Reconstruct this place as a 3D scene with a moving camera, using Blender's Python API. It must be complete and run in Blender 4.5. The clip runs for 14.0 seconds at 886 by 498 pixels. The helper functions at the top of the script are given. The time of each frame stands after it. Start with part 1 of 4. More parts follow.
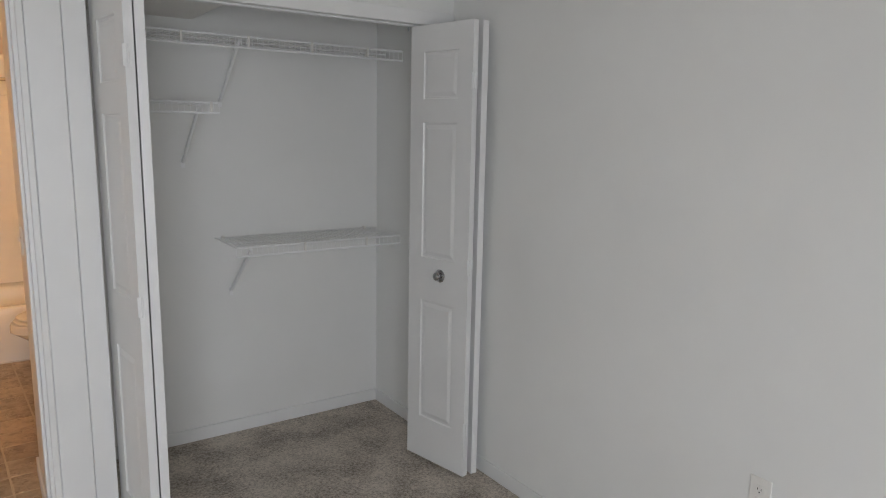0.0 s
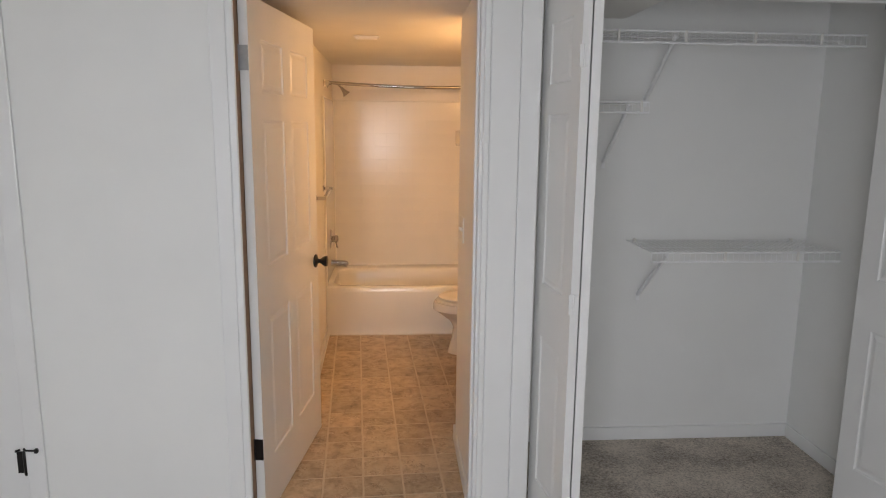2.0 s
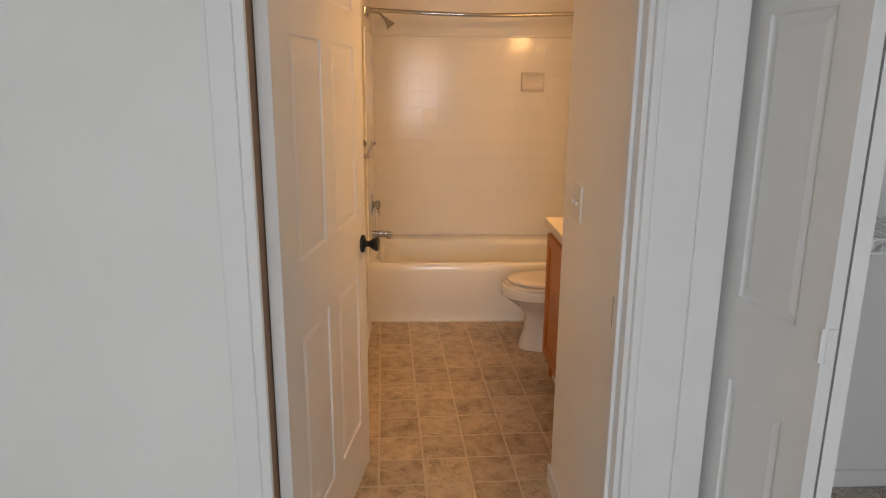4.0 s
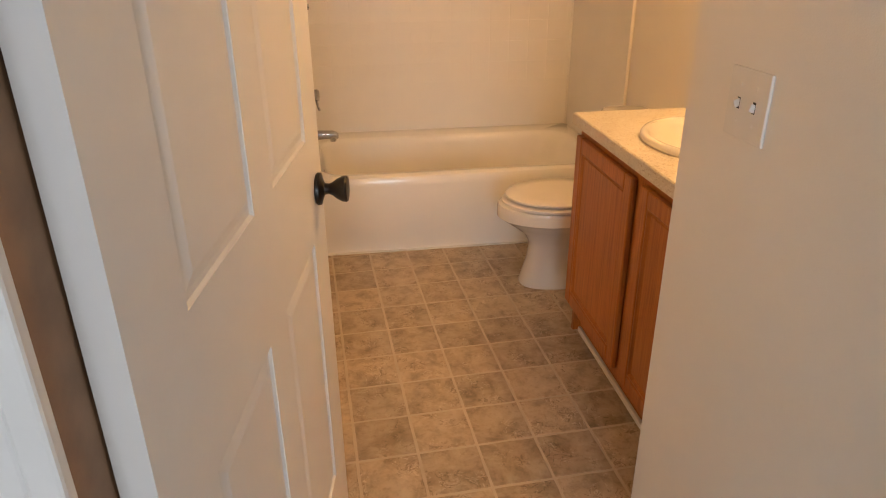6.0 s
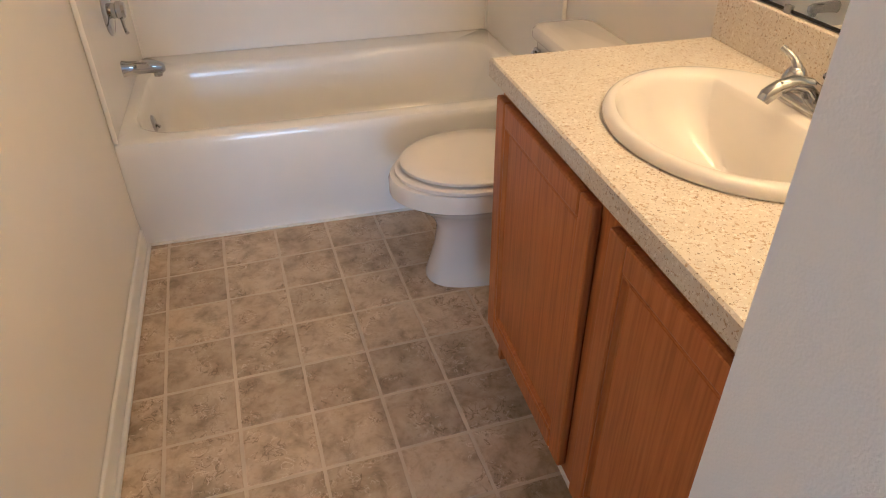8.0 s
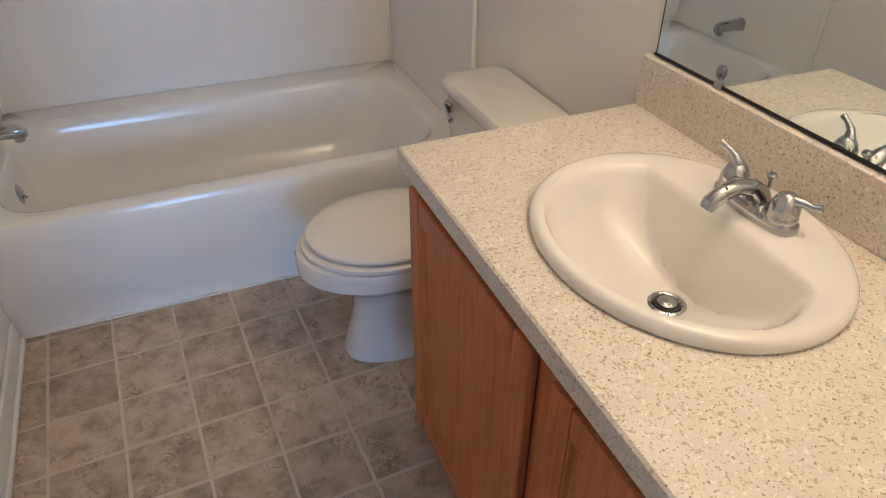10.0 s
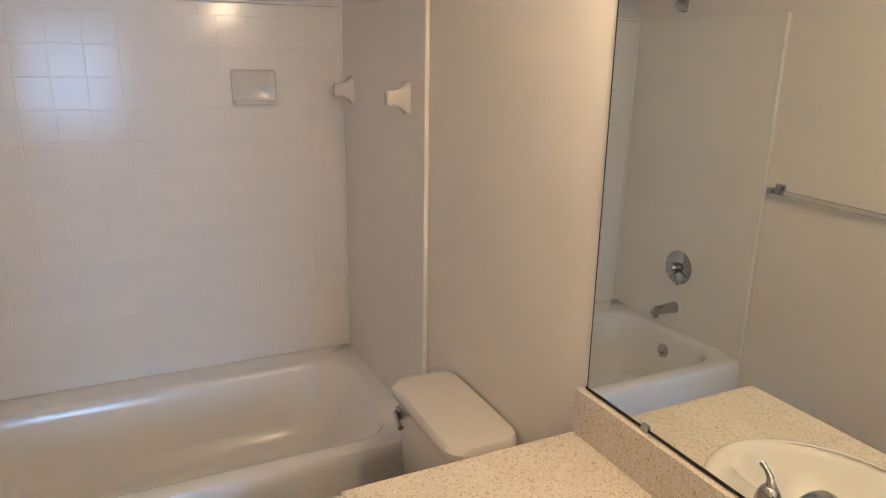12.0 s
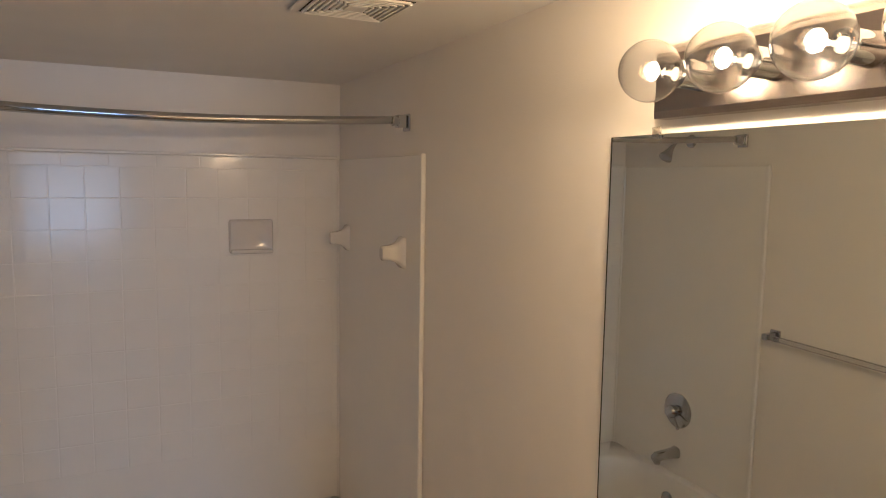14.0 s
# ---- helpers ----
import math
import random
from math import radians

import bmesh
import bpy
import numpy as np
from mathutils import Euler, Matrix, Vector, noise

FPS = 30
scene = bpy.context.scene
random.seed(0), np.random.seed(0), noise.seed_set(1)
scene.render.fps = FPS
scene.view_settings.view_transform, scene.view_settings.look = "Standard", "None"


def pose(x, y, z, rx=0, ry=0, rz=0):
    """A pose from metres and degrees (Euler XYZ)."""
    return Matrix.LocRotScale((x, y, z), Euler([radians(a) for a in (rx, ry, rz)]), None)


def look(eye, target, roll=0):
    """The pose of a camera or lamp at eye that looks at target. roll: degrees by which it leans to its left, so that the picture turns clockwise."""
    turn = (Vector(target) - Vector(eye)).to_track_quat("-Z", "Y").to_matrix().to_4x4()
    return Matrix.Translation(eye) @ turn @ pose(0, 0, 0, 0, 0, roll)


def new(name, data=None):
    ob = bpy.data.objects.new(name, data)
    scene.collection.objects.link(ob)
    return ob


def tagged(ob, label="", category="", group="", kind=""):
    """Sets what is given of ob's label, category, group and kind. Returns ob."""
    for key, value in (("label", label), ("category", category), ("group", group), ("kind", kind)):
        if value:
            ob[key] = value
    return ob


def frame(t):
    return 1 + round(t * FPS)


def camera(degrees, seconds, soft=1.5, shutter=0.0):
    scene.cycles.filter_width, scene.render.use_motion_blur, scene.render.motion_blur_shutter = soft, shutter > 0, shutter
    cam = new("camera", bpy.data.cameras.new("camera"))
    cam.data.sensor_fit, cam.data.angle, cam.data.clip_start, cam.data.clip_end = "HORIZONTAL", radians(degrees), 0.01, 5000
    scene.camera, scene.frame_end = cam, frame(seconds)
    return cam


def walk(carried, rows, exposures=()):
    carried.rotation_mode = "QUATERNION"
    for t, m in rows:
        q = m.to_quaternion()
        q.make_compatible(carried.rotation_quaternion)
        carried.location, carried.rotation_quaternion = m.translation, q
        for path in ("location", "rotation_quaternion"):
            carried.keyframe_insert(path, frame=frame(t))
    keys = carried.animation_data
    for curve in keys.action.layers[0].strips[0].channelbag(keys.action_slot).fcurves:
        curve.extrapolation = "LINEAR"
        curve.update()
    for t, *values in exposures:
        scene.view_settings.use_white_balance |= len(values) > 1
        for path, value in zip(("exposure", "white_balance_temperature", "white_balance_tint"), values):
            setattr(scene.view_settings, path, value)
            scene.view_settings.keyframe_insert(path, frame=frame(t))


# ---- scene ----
cam = camera(66.25, 14.0, soft=1.1)

PATH = [
    (0, (0.7017, -2.7344, 1.6332), (1.8234, -1.1144, 1.2906), 1.12),
    (0.5, (0.7117, -2.7257, 1.6415), (1.6016, -0.9679, 1.2976), 1.10),
    (1, (0.6693, -2.6953, 1.6633), (1.2525, -0.8155, 1.3078), 0.90),
    (1.5, (0.6246, -2.6665, 1.6574), (0.9347, -0.7227, 1.3032), 0.82),
    (2, (0.5256, -2.5441, 1.6212), (0.6705, -0.5810, 1.2672), 0.64),
    (2.5, (0.3800, -2.3691, 1.6049), (0.4696, -0.4043, 1.2423), 0.51),
    (3, (0.3374, -2.1730, 1.5926), (0.4093, -0.2121, 1.2057), 0.54),
    (3.5, (0.3577, -1.8710, 1.5608), (0.4225, 0.0812, 1.1308), 0.39),
    (6, (0.1910, -0.4443, 1.3990), (0.4502, 1.3598, 0.5755), -0.41),
    (6.5, (0.2545, -0.1809, 1.3620), (0.6127, 1.5405, 0.4088), -0.63),
    (7, (0.3627, 0.0684, 1.3432), (0.7476, 1.7316, 0.3014), -0.64),
    (9.5, (0.6159, 0.7173, 1.3601), (1.1544, 2.2417, 0.1827), -0.03),
    (10, (0.6187, 0.7193, 1.4344), (1.2402, 2.2271, 0.2768), 0.11),
    (10.5, (0.6223, 0.7130, 1.5057), (1.3337, 2.3022, 0.5217), 0.37),
    (11, (0.6289, 0.7107, 1.5685), (1.3960, 2.3712, 0.7596), 0.58),
    (11.5, (0.6513, 0.7269, 1.6118), (1.4537, 2.4279, 0.9318), 0.96),
    (12, (0.6647, 0.7279, 1.6450), (1.4932, 2.4658, 1.1036), 0.91),
    (12.5, (0.6763, 0.7419, 1.6761), (1.5240, 2.4990, 1.2356), 0.95),
    (13, (0.6892, 0.7573, 1.7127), (1.5466, 2.5260, 1.3434), 0.92),
    (13.5, (0.6880, 0.7574, 1.7422), (1.5543, 2.5380, 1.4610), 0.87),
    (14, (0.6673, 0.7630, 1.7615), (1.5406, 2.5504, 1.5550), 0.89),
]
EXPOSURES = [
    (0.0, -0.32, 6500, 10), (1.0, -0.30, 6500, 11), (2.5, -0.36, 6500, 11), (3.7, -0.46, 6500, 10), (5.8, -0.16, 6400, 9),
    (6.5, -0.20, 6000, 8), (7.2, -0.08, 5200, 5), (9.3, -0.12, 3700, 0), (10.5, -0.48, 3800, 0),
    (11.5, -0.46, 3900, 0), (12.5, -0.34, 4100, 1), (13.0, -0.40, 4100, 1), (14.0, -0.95, 4250, 2)]
walk(cam, [(t, look(eye, target, roll)) for t, eye, target, roll in PATH], EXPOSURES)

# ---- world, daylight and lamps ----
world = bpy.data.worlds.new("sky")
scene.world = world
world.use_nodes = True
wn = world.node_tree
sky = wn.nodes.new("ShaderNodeTexSky")
sky.sky_type = 'NISHITA'
sky.sun_disc = False
sky.sun_elevation = radians(40)
sky.sun_rotation = radians(150)
wn.links.new(sky.outputs[0], wn.nodes["Background"].inputs[0])
wn.nodes["Background"].inputs[1].default_value = 0.1

WINDOW_POWER = 68.0
BULB_POWER = 6.4
win = bpy.data.lights.new("window_daylight", 'AREA')
win.shape, win.size, win.size_y = 'RECTANGLE', 1.3, 1.5
win.energy, win.color = WINDOW_POWER, (0.89, 0.935, 1.0)
new("window_daylight", win).matrix_world = look((0.05, -4.15, 1.4), (0.55, -1.0, -0.95))


def bulb_lamp(x, y, z):
    d = bpy.data.lights.new("bulb_lamp", 'POINT')
    d.energy, d.color, d.shadow_soft_size = BULB_POWER, (1.0, 0.49, 0.15), 0.011
    new("bulb_lamp", d).location = (x, y, z)


# ---- materials ----
def mat(name, color, rough=0.5, metal=0.0, spread=0.06, scale=6.0, bump=0.0, bscale=200.0, coat=0.0, spec=0.5):
    """A surface with slow colour drift, fine grain and relief."""
    m = bpy.data.materials.new(name)
    m.use_nodes = True
    t = m.node_tree
    b = t.nodes["Principled BSDF"]
    b.inputs["Roughness"].default_value, b.inputs["Metallic"].default_value = rough, metal
    b.inputs["Coat Weight"].default_value = coat
    b.inputs["Specular IOR Level"].default_value = spec
    co = t.nodes.new("ShaderNodeTexCoord")
    n1 = t.nodes.new("ShaderNodeTexNoise")
    n1.inputs["Scale"].default_value, n1.inputs["Detail"].default_value = scale, 6
    t.links.new(co.outputs["Object"], n1.inputs["Vector"])
    r = t.nodes.new("ShaderNodeValToRGB")
    r.color_ramp.elements[0].position, r.color_ramp.elements[1].position = 0.3, 0.7
    r.color_ramp.elements[0].color = [c * (1 - spread) for c in color] + [1]
    r.color_ramp.elements[1].color = [min(1, c * (1 + spread)) for c in color] + [1]
    t.links.new(n1.outputs["Fac"], r.inputs["Fac"])
    t.links.new(r.outputs["Color"], b.inputs["Base Color"])
    if bump:
        n2 = t.nodes.new("ShaderNodeTexNoise")
        n2.inputs["Scale"].default_value, n2.inputs["Detail"].default_value = bscale, 3
        t.links.new(co.outputs["Object"], n2.inputs["Vector"])
        bp = t.nodes.new("ShaderNodeBump")
        bp.inputs["Strength"].default_value, bp.inputs["Distance"].default_value = bump, 0.002
        t.links.new(n2.outputs["Fac"], bp.inputs["Height"])
        t.links.new(bp.outputs["Normal"], b.inputs["Normal"])
    return m


def nodes_of(m):
    return m.node_tree, m.node_tree.nodes["Principled BSDF"]


WALL = mat("wall_paint", (0.81, 0.81, 0.79), 0.55, spread=0.02, scale=2.5, bump=0.25, bscale=350)
BATHWALL = mat("bath_wall_paint", (0.85, 0.82, 0.77), 0.42, spread=0.02, scale=2.5, bump=0.25, bscale=350)
CEIL = mat("ceiling_paint", (0.82, 0.80, 0.76), 0.6, spread=0.03, scale=3, bump=0.4, bscale=180)
TRIM = mat("trim_gloss_paint", (0.80, 0.80, 0.79), 0.32, spread=0.02, scale=5, bump=0.06, bscale=90)
DOORPAINT = mat("door_paint", (0.79, 0.79, 0.78), 0.30, spread=0.02, scale=4, bump=0.10, bscale=120)
PORCELAIN = mat("porcelain", (0.76, 0.73, 0.69), 0.10, spread=0.015, scale=3, coat=0.6)
TUB = mat("tub_enamel", (0.88, 0.87, 0.84), 0.16, spread=0.02, scale=3, coat=0.3)
SURROUND = mat("surround_acrylic", (0.88, 0.86, 0.82), 0.15, spread=0.015, scale=4, bump=0.05, bscale=14, spec=0.32)
CHROME = mat("chrome", (0.50, 0.50, 0.51), 0.035, 1.0, spread=0.03, scale=30)
DULLCHROME = mat("brushed_chrome_bar", (0.46, 0.42, 0.40), 0.16, 1.0, spread=0.04, scale=12)
BLACKMETAL = mat("oil_rubbed_bronze", (0.008, 0.007, 0.0065), 0.34, 0.2, spread=0.2, scale=40)
GREYMETAL = mat("painted_steel", (0.42, 0.43, 0.44), 0.4, 0.7, spread=0.1, scale=40)
WIRE = mat("white_vinyl_wire", (0.86, 0.86, 0.86), 0.35, spread=0.03, scale=30)
PLASTIC = mat("white_plastic", (0.80, 0.78, 0.74), 0.35, spread=0.02, scale=20)
SEATPLASTIC = mat("seat_plastic", (0.80, 0.76, 0.70), 0.22, spread=0.015, scale=8)
DARK = mat("dark_gap", (0.02, 0.017, 0.015), 0.8, spread=0.2, scale=30)
CAULK = mat("white_caulk", (0.72, 0.70, 0.66), 0.5, spread=0.08, scale=25)
GROUT = mat("grout", (0.58, 0.50, 0.39), 0.6, spread=0.10, scale=8, bump=0.3, bscale=300)
# brown that paints the shade on the hinge side jamb
SHADEDJAMB = mat("shaded_jamb_brown", (0.30, 0.17, 0.09), 0.6, spread=0.2, scale=18, bump=0.1, bscale=90)
# near black, painted for the shadow inside the sink drain
DRAINSHADE = mat("drain_shadow", (0.03, 0.025, 0.02), 0.5, spread=0.2, scale=30)

MIRROR = mat("silvered_glass", (0.86, 0.90, 0.88), 0.015, 1.0, spread=0.005, scale=2)


def make_glass(name, rough=0.0):
    m = bpy.data.materials.new(name)
    m.use_nodes = True
    t, b = nodes_of(m)
    b.inputs["Transmission Weight"].default_value = 1.0
    b.inputs["Roughness"].default_value = rough
    b.inputs["IOR"].default_value = 1.45
    return m


GLASS = make_glass("clear_glass")
PANE = make_glass("window_glass")
ACRYLIC = make_glass("clear_acrylic", 0.12)

FILAMENT = bpy.data.materials.new("glowing_filament")
FILAMENT.use_nodes = True
ft, fb = nodes_of(FILAMENT)
fb.inputs["Emission Color"].default_value = (1.0, 0.74, 0.45, 1)
fb.inputs["Emission Strength"].default_value = 260.0


def make_vinyl_tile():
    """Printed stone tile: mottled tan, darker chips near the edges, a tint of its own for each piece."""
    m = bpy.data.materials.new("vinyl_stone_tile")
    m.use_nodes = True
    t, b = nodes_of(m)
    co = t.nodes.new("ShaderNodeTexCoord")
    info = t.nodes.new("ShaderNodeObjectInfo")
    shift = t.nodes.new("ShaderNodeVectorMath")
    shift.operation = 'MULTIPLY_ADD'
    comb = t.nodes.new("ShaderNodeCombineXYZ")
    for i in range(3):
        t.links.new(info.outputs["Random"], comb.inputs[i])
    shift.inputs[1].default_value = (37, 53, 19)
    t.links.new(comb.outputs[0], shift.inputs[0])
    t.links.new(co.outputs["Object"], shift.inputs[2])
    n1 = t.nodes.new("ShaderNodeTexNoise")
    n1.inputs["Scale"].default_value, n1.inputs["Detail"].default_value, n1.inputs["Roughness"].default_value = 14, 7, 0.62
    n1.inputs["Distortion"].default_value = 0.35
    t.links.new(shift.outputs[0], n1.inputs["Vector"])
    r = t.nodes.new("ShaderNodeValToRGB")
    e = r.color_ramp.elements
    e[0].position, e[0].color = 0.28, (0.245, 0.197, 0.132, 1)
    e[1].position, e[1].color = 0.72, (0.59, 0.497, 0.378, 1)
    a = e.new(0.5)
    a.color = (0.470, 0.372, 0.262, 1)
    t.links.new(n1.outputs["Fac"], r.inputs["Fac"])
    n2 = t.nodes.new("ShaderNodeTexNoise")
    n2.inputs["Scale"].default_value, n2.inputs["Detail"].default_value = 60, 5
    t.links.new(shift.outputs[0], n2.inputs["Vector"])
    r2 = t.nodes.new("ShaderNodeValToRGB")
    r2.color_ramp.elements[0].position, r2.color_ramp.elements[0].color = 0.30, (0.62, 0.58, 0.54, 1)
    r2.color_ramp.elements[1].position, r2.color_ramp.elements[1].color = 0.46, (1, 1, 1, 1)
    t.links.new(n2.outputs["Fac"], r2.inputs["Fac"])
    mx = t.nodes.new("ShaderNodeMix")
    mx.data_type, mx.blend_type = 'RGBA', 'MULTIPLY'
    mx.inputs[0].default_value = 0.45
    t.links.new(r.outputs[0], mx.inputs[6])
    t.links.new(r2.outputs[0], mx.inputs[7])
    # short dark cracks and pale chips, gathered in patches
    patch = t.nodes.new("ShaderNodeTexNoise")
    patch.inputs["Scale"].default_value = 11
    t.links.new(shift.outputs[0], patch.inputs["Vector"])
    pr = t.nodes.new("ShaderNodeMapRange")
    pr.inputs[1].default_value, pr.inputs[2].default_value = 0.46, 0.60
    t.links.new(patch.outputs["Fac"], pr.inputs[0])
    src = mx.outputs[2]
    for sc, mid, wid, col in ((26, 0.44, 0.020, (0.13, 0.085, 0.05, 1)), (34, 0.60, 0.016, (0.74, 0.65, 0.53, 1))):
        cn = t.nodes.new("ShaderNodeTexNoise")
        cn.inputs["Scale"].default_value, cn.inputs["Detail"].default_value, cn.inputs["Distortion"].default_value = sc, 4, 1.2
        t.links.new(shift.outputs[0], cn.inputs["Vector"])
        band = t.nodes.new("ShaderNodeMath")
        band.operation = 'COMPARE'
        band.inputs[1].default_value, band.inputs[2].default_value = mid, wid
        t.links.new(cn.outputs["Fac"], band.inputs[0])
        both = t.nodes.new("ShaderNodeMath")
        both.operation = 'MULTIPLY'
        t.links.new(band.outputs[0], both.inputs[0])
        t.links.new(pr.outputs[0], both.inputs[1])
        soft = t.nodes.new("ShaderNodeMath")
        soft.operation = 'MULTIPLY'
        soft.inputs[1].default_value = 0.55
        t.links.new(both.outputs[0], soft.inputs[0])
        cm = t.nodes.new("ShaderNodeMix")
        cm.data_type = 'RGBA'
        t.links.new(soft.outputs[0], cm.inputs[0])
        t.links.new(src, cm.inputs[6])
        cm.inputs[7].default_value = col
        src = cm.outputs[2]
    hs = t.nodes.new("ShaderNodeHueSaturation")
    mr = t.nodes.new("ShaderNodeMapRange")
    mr.inputs[3].default_value, mr.inputs[4].default_value = 0.86, 1.13
    t.links.new(info.outputs["Random"], mr.inputs[0])
    t.links.new(mr.outputs[0], hs.inputs["Value"])
    t.links.new(src, hs.inputs["Color"])
    t.links.new(hs.outputs[0], b.inputs["Base Color"])
    b.inputs["Roughness"].default_value = 0.42
    bp = t.nodes.new("ShaderNodeBump")
    bp.inputs["Strength"].default_value, bp.inputs["Distance"].default_value = 0.35, 0.002
    t.links.new(n1.outputs["Fac"], bp.inputs["Height"])
    t.links.new(bp.outputs[0], b.inputs["Normal"])
    return m


def make_oak():
    m = bpy.data.materials.new("stained_oak")
    m.use_nodes = True
    t, b = nodes_of(m)
    co = t.nodes.new("ShaderNodeTexCoord")
    mp = t.nodes.new("ShaderNodeMapping")
    mp.inputs["Scale"].default_value = (9, 9, 0.8)
    t.links.new(co.outputs["Object"], mp.inputs[0])
    n1 = t.nodes.new("ShaderNodeTexNoise")
    n1.inputs["Scale"].default_value, n1.inputs["Detail"].default_value, n1.inputs["Distortion"].default_value = 2.2, 5, 0.9
    t.links.new(mp.outputs[0], n1.inputs["Vector"])
    w = t.nodes.new("ShaderNodeMath")
    w.operation = 'MULTIPLY'
    w.inputs[1].default_value = 24
    t.links.new(n1.outputs["Fac"], w.inputs[0])
    s = t.nodes.new("ShaderNodeMath")
    s.operation = 'SINE'
    t.links.new(w.outputs[0], s.inputs[0])
    mp2 = t.nodes.new("ShaderNodeMapping")
    mp2.inputs["Scale"].default_value = (150, 150, 5)
    t.links.new(co.outputs["Object"], mp2.inputs[0])
    n2 = t.nodes.new("ShaderNodeTexNoise")
    n2.inputs["Scale"].default_value, n2.inputs["Detail"].default_value = 1.0, 4
    t.links.new(mp2.outputs[0], n2.inputs["Vector"])
    ad = t.nodes.new("ShaderNodeMath")
    ad.operation = 'MULTIPLY_ADD'
    ad.inputs[1].default_value = 0.07
    t.links.new(s.outputs[0], ad.inputs[0])
    t.links.new(n2.outputs["Fac"], ad.inputs[2])
    r = t.nodes.new("ShaderNodeValToRGB")
    e = r.color_ramp.elements
    e[0].position, e[0].color = 0.08, (0.24, 0.074, 0.014, 1)
    e[1].position, e[1].color = 0.92, (0.54, 0.215, 0.052, 1)
    a = e.new(0.5)
    a.color = (0.43, 0.152, 0.033, 1)
    t.links.new(ad.outputs[0], r.inputs["Fac"])
    t.links.new(r.outputs[0], b.inputs["Base Color"])
    b.inputs["Roughness"].default_value = 0.40
    b.inputs["Specular IOR Level"].default_value = 0.3
    bp = t.nodes.new("ShaderNodeBump")
    bp.inputs["Strength"].default_value, bp.inputs["Distance"].default_value = 0.2, 0.001
    t.links.new(ad.outputs[0], bp.inputs["Height"])
    t.links.new(bp.outputs[0], b.inputs["Normal"])
    return m


def make_speckle():
    """Cream laminate with brown and grey flecks."""
    m = bpy.data.materials.new("speckled_laminate")
    m.use_nodes = True
    t, b = nodes_of(m)
    co = t.nodes.new("ShaderNodeTexCoord")
    prev = None
    base = (0.655, 0.60, 0.515, 1)
    for sc, lo, hi, col in ((30, 0.48, 0.66, (0.69, 0.645, 0.565, 1)), (190, 0.60, 0.635, (0.46, 0.35, 0.23, 1)),
                            (250, 0.645, 0.675, (0.22, 0.17, 0.12, 1)), (150, 0.61, 0.65, (0.78, 0.74, 0.67, 1))):
        n = t.nodes.new("ShaderNodeTexNoise")
        n.inputs["Scale"].default_value, n.inputs["Detail"].default_value = sc, 2
        n.inputs["Distortion"].default_value = 0.6
        t.links.new(co.outputs["Object"], n.inputs["Vector"])
        r = t.nodes.new("ShaderNodeMapRange")
        r.inputs[1].default_value, r.inputs[2].default_value = lo, hi
        t.links.new(n.outputs["Fac"], r.inputs[0])
        mx = t.nodes.new("ShaderNodeMix")
        mx.data_type = 'RGBA'
        t.links.new(r.outputs[0], mx.inputs[0])
        if prev:
            t.links.new(prev, mx.inputs[6])
        else:
            mx.inputs[6].default_value = base
        mx.inputs[7].default_value = col
        prev = mx.outputs[2]
    t.links.new(prev, b.inputs["Base Color"])
    b.inputs["Roughness"].default_value = 0.32
    return m


def make_carpet():
    m = bpy.data.materials.new("cut_pile_carpet")
    m.use_nodes = True
    t, b = nodes_of(m)
    co = t.nodes.new("ShaderNodeTexCoord")
    n = t.nodes.new("ShaderNodeTexNoise")
    n.inputs["Scale"].default_value, n.inputs["Detail"].default_value = 95, 6
    n.inputs["Roughness"].default_value = 0.75
    n3 = t.nodes.new("ShaderNodeTexNoise")
    n3.inputs["Scale"].default_value, n3.inputs["Detail"].default_value = 5, 4
    for q in (n, n3):
        t.links.new(co.outputs["Object"], q.inputs["Vector"])
    ad = t.nodes.new("ShaderNodeMath")
    ad.operation = 'MULTIPLY_ADD'
    ad.inputs[1].default_value = 0.45
    t.links.new(n3.outputs["Fac"], ad.inputs[0])
    t.links.new(n.outputs["Fac"], ad.inputs[2])
    r = t.nodes.new("ShaderNodeValToRGB")
    r.color_ramp.elements[0].position, r.color_ramp.elements[0].color = 0.54, (0.20, 0.165, 0.135, 1)
    r.color_ramp.elements[1].position, r.color_ramp.elements[1].color = 0.84, (0.72, 0.64, 0.55, 1)
    t.links.new(ad.outputs[0], r.inputs["Fac"])
    t.links.new(r.outputs[0], b.inputs["Base Color"])
    b.inputs["Roughness"].default_value = 0.95
    bp = t.nodes.new("ShaderNodeBump")
    bp.inputs["Strength"].default_value, bp.inputs["Distance"].default_value = 0.9, 0.008
    t.links.new(n.outputs["Fac"], bp.inputs["Height"])
    t.links.new(bp.outputs[0], b.inputs["Normal"])
    return m


VINYL, OAK, SPECKLE, CARPET = make_vinyl_tile(), make_oak(), make_speckle(), make_carpet()


# ---- mesh helpers ----
def box(bm, x0, x1, y0, y1, z0, z1, bevel=0.0):
    g = bmesh.ops.create_cube(bm, size=1.0)
    vs = g["verts"]
    for v in vs:
        v.co = Vector(((x0 + x1) / 2 + v.co.x * (x1 - x0), (y0 + y1) / 2 + v.co.y * (y1 - y0), (z0 + z1) / 2 + v.co.z * (z1 - z0)))
    if bevel:
        es = list({e for v in vs for e in v.link_edges})
        bmesh.ops.bevel(bm, geom=es, offset=bevel, segments=2, affect='EDGES', profile=0.5)
    return bm


def boxed(*a, **k):
    return box(bmesh.new(), *a, **k)


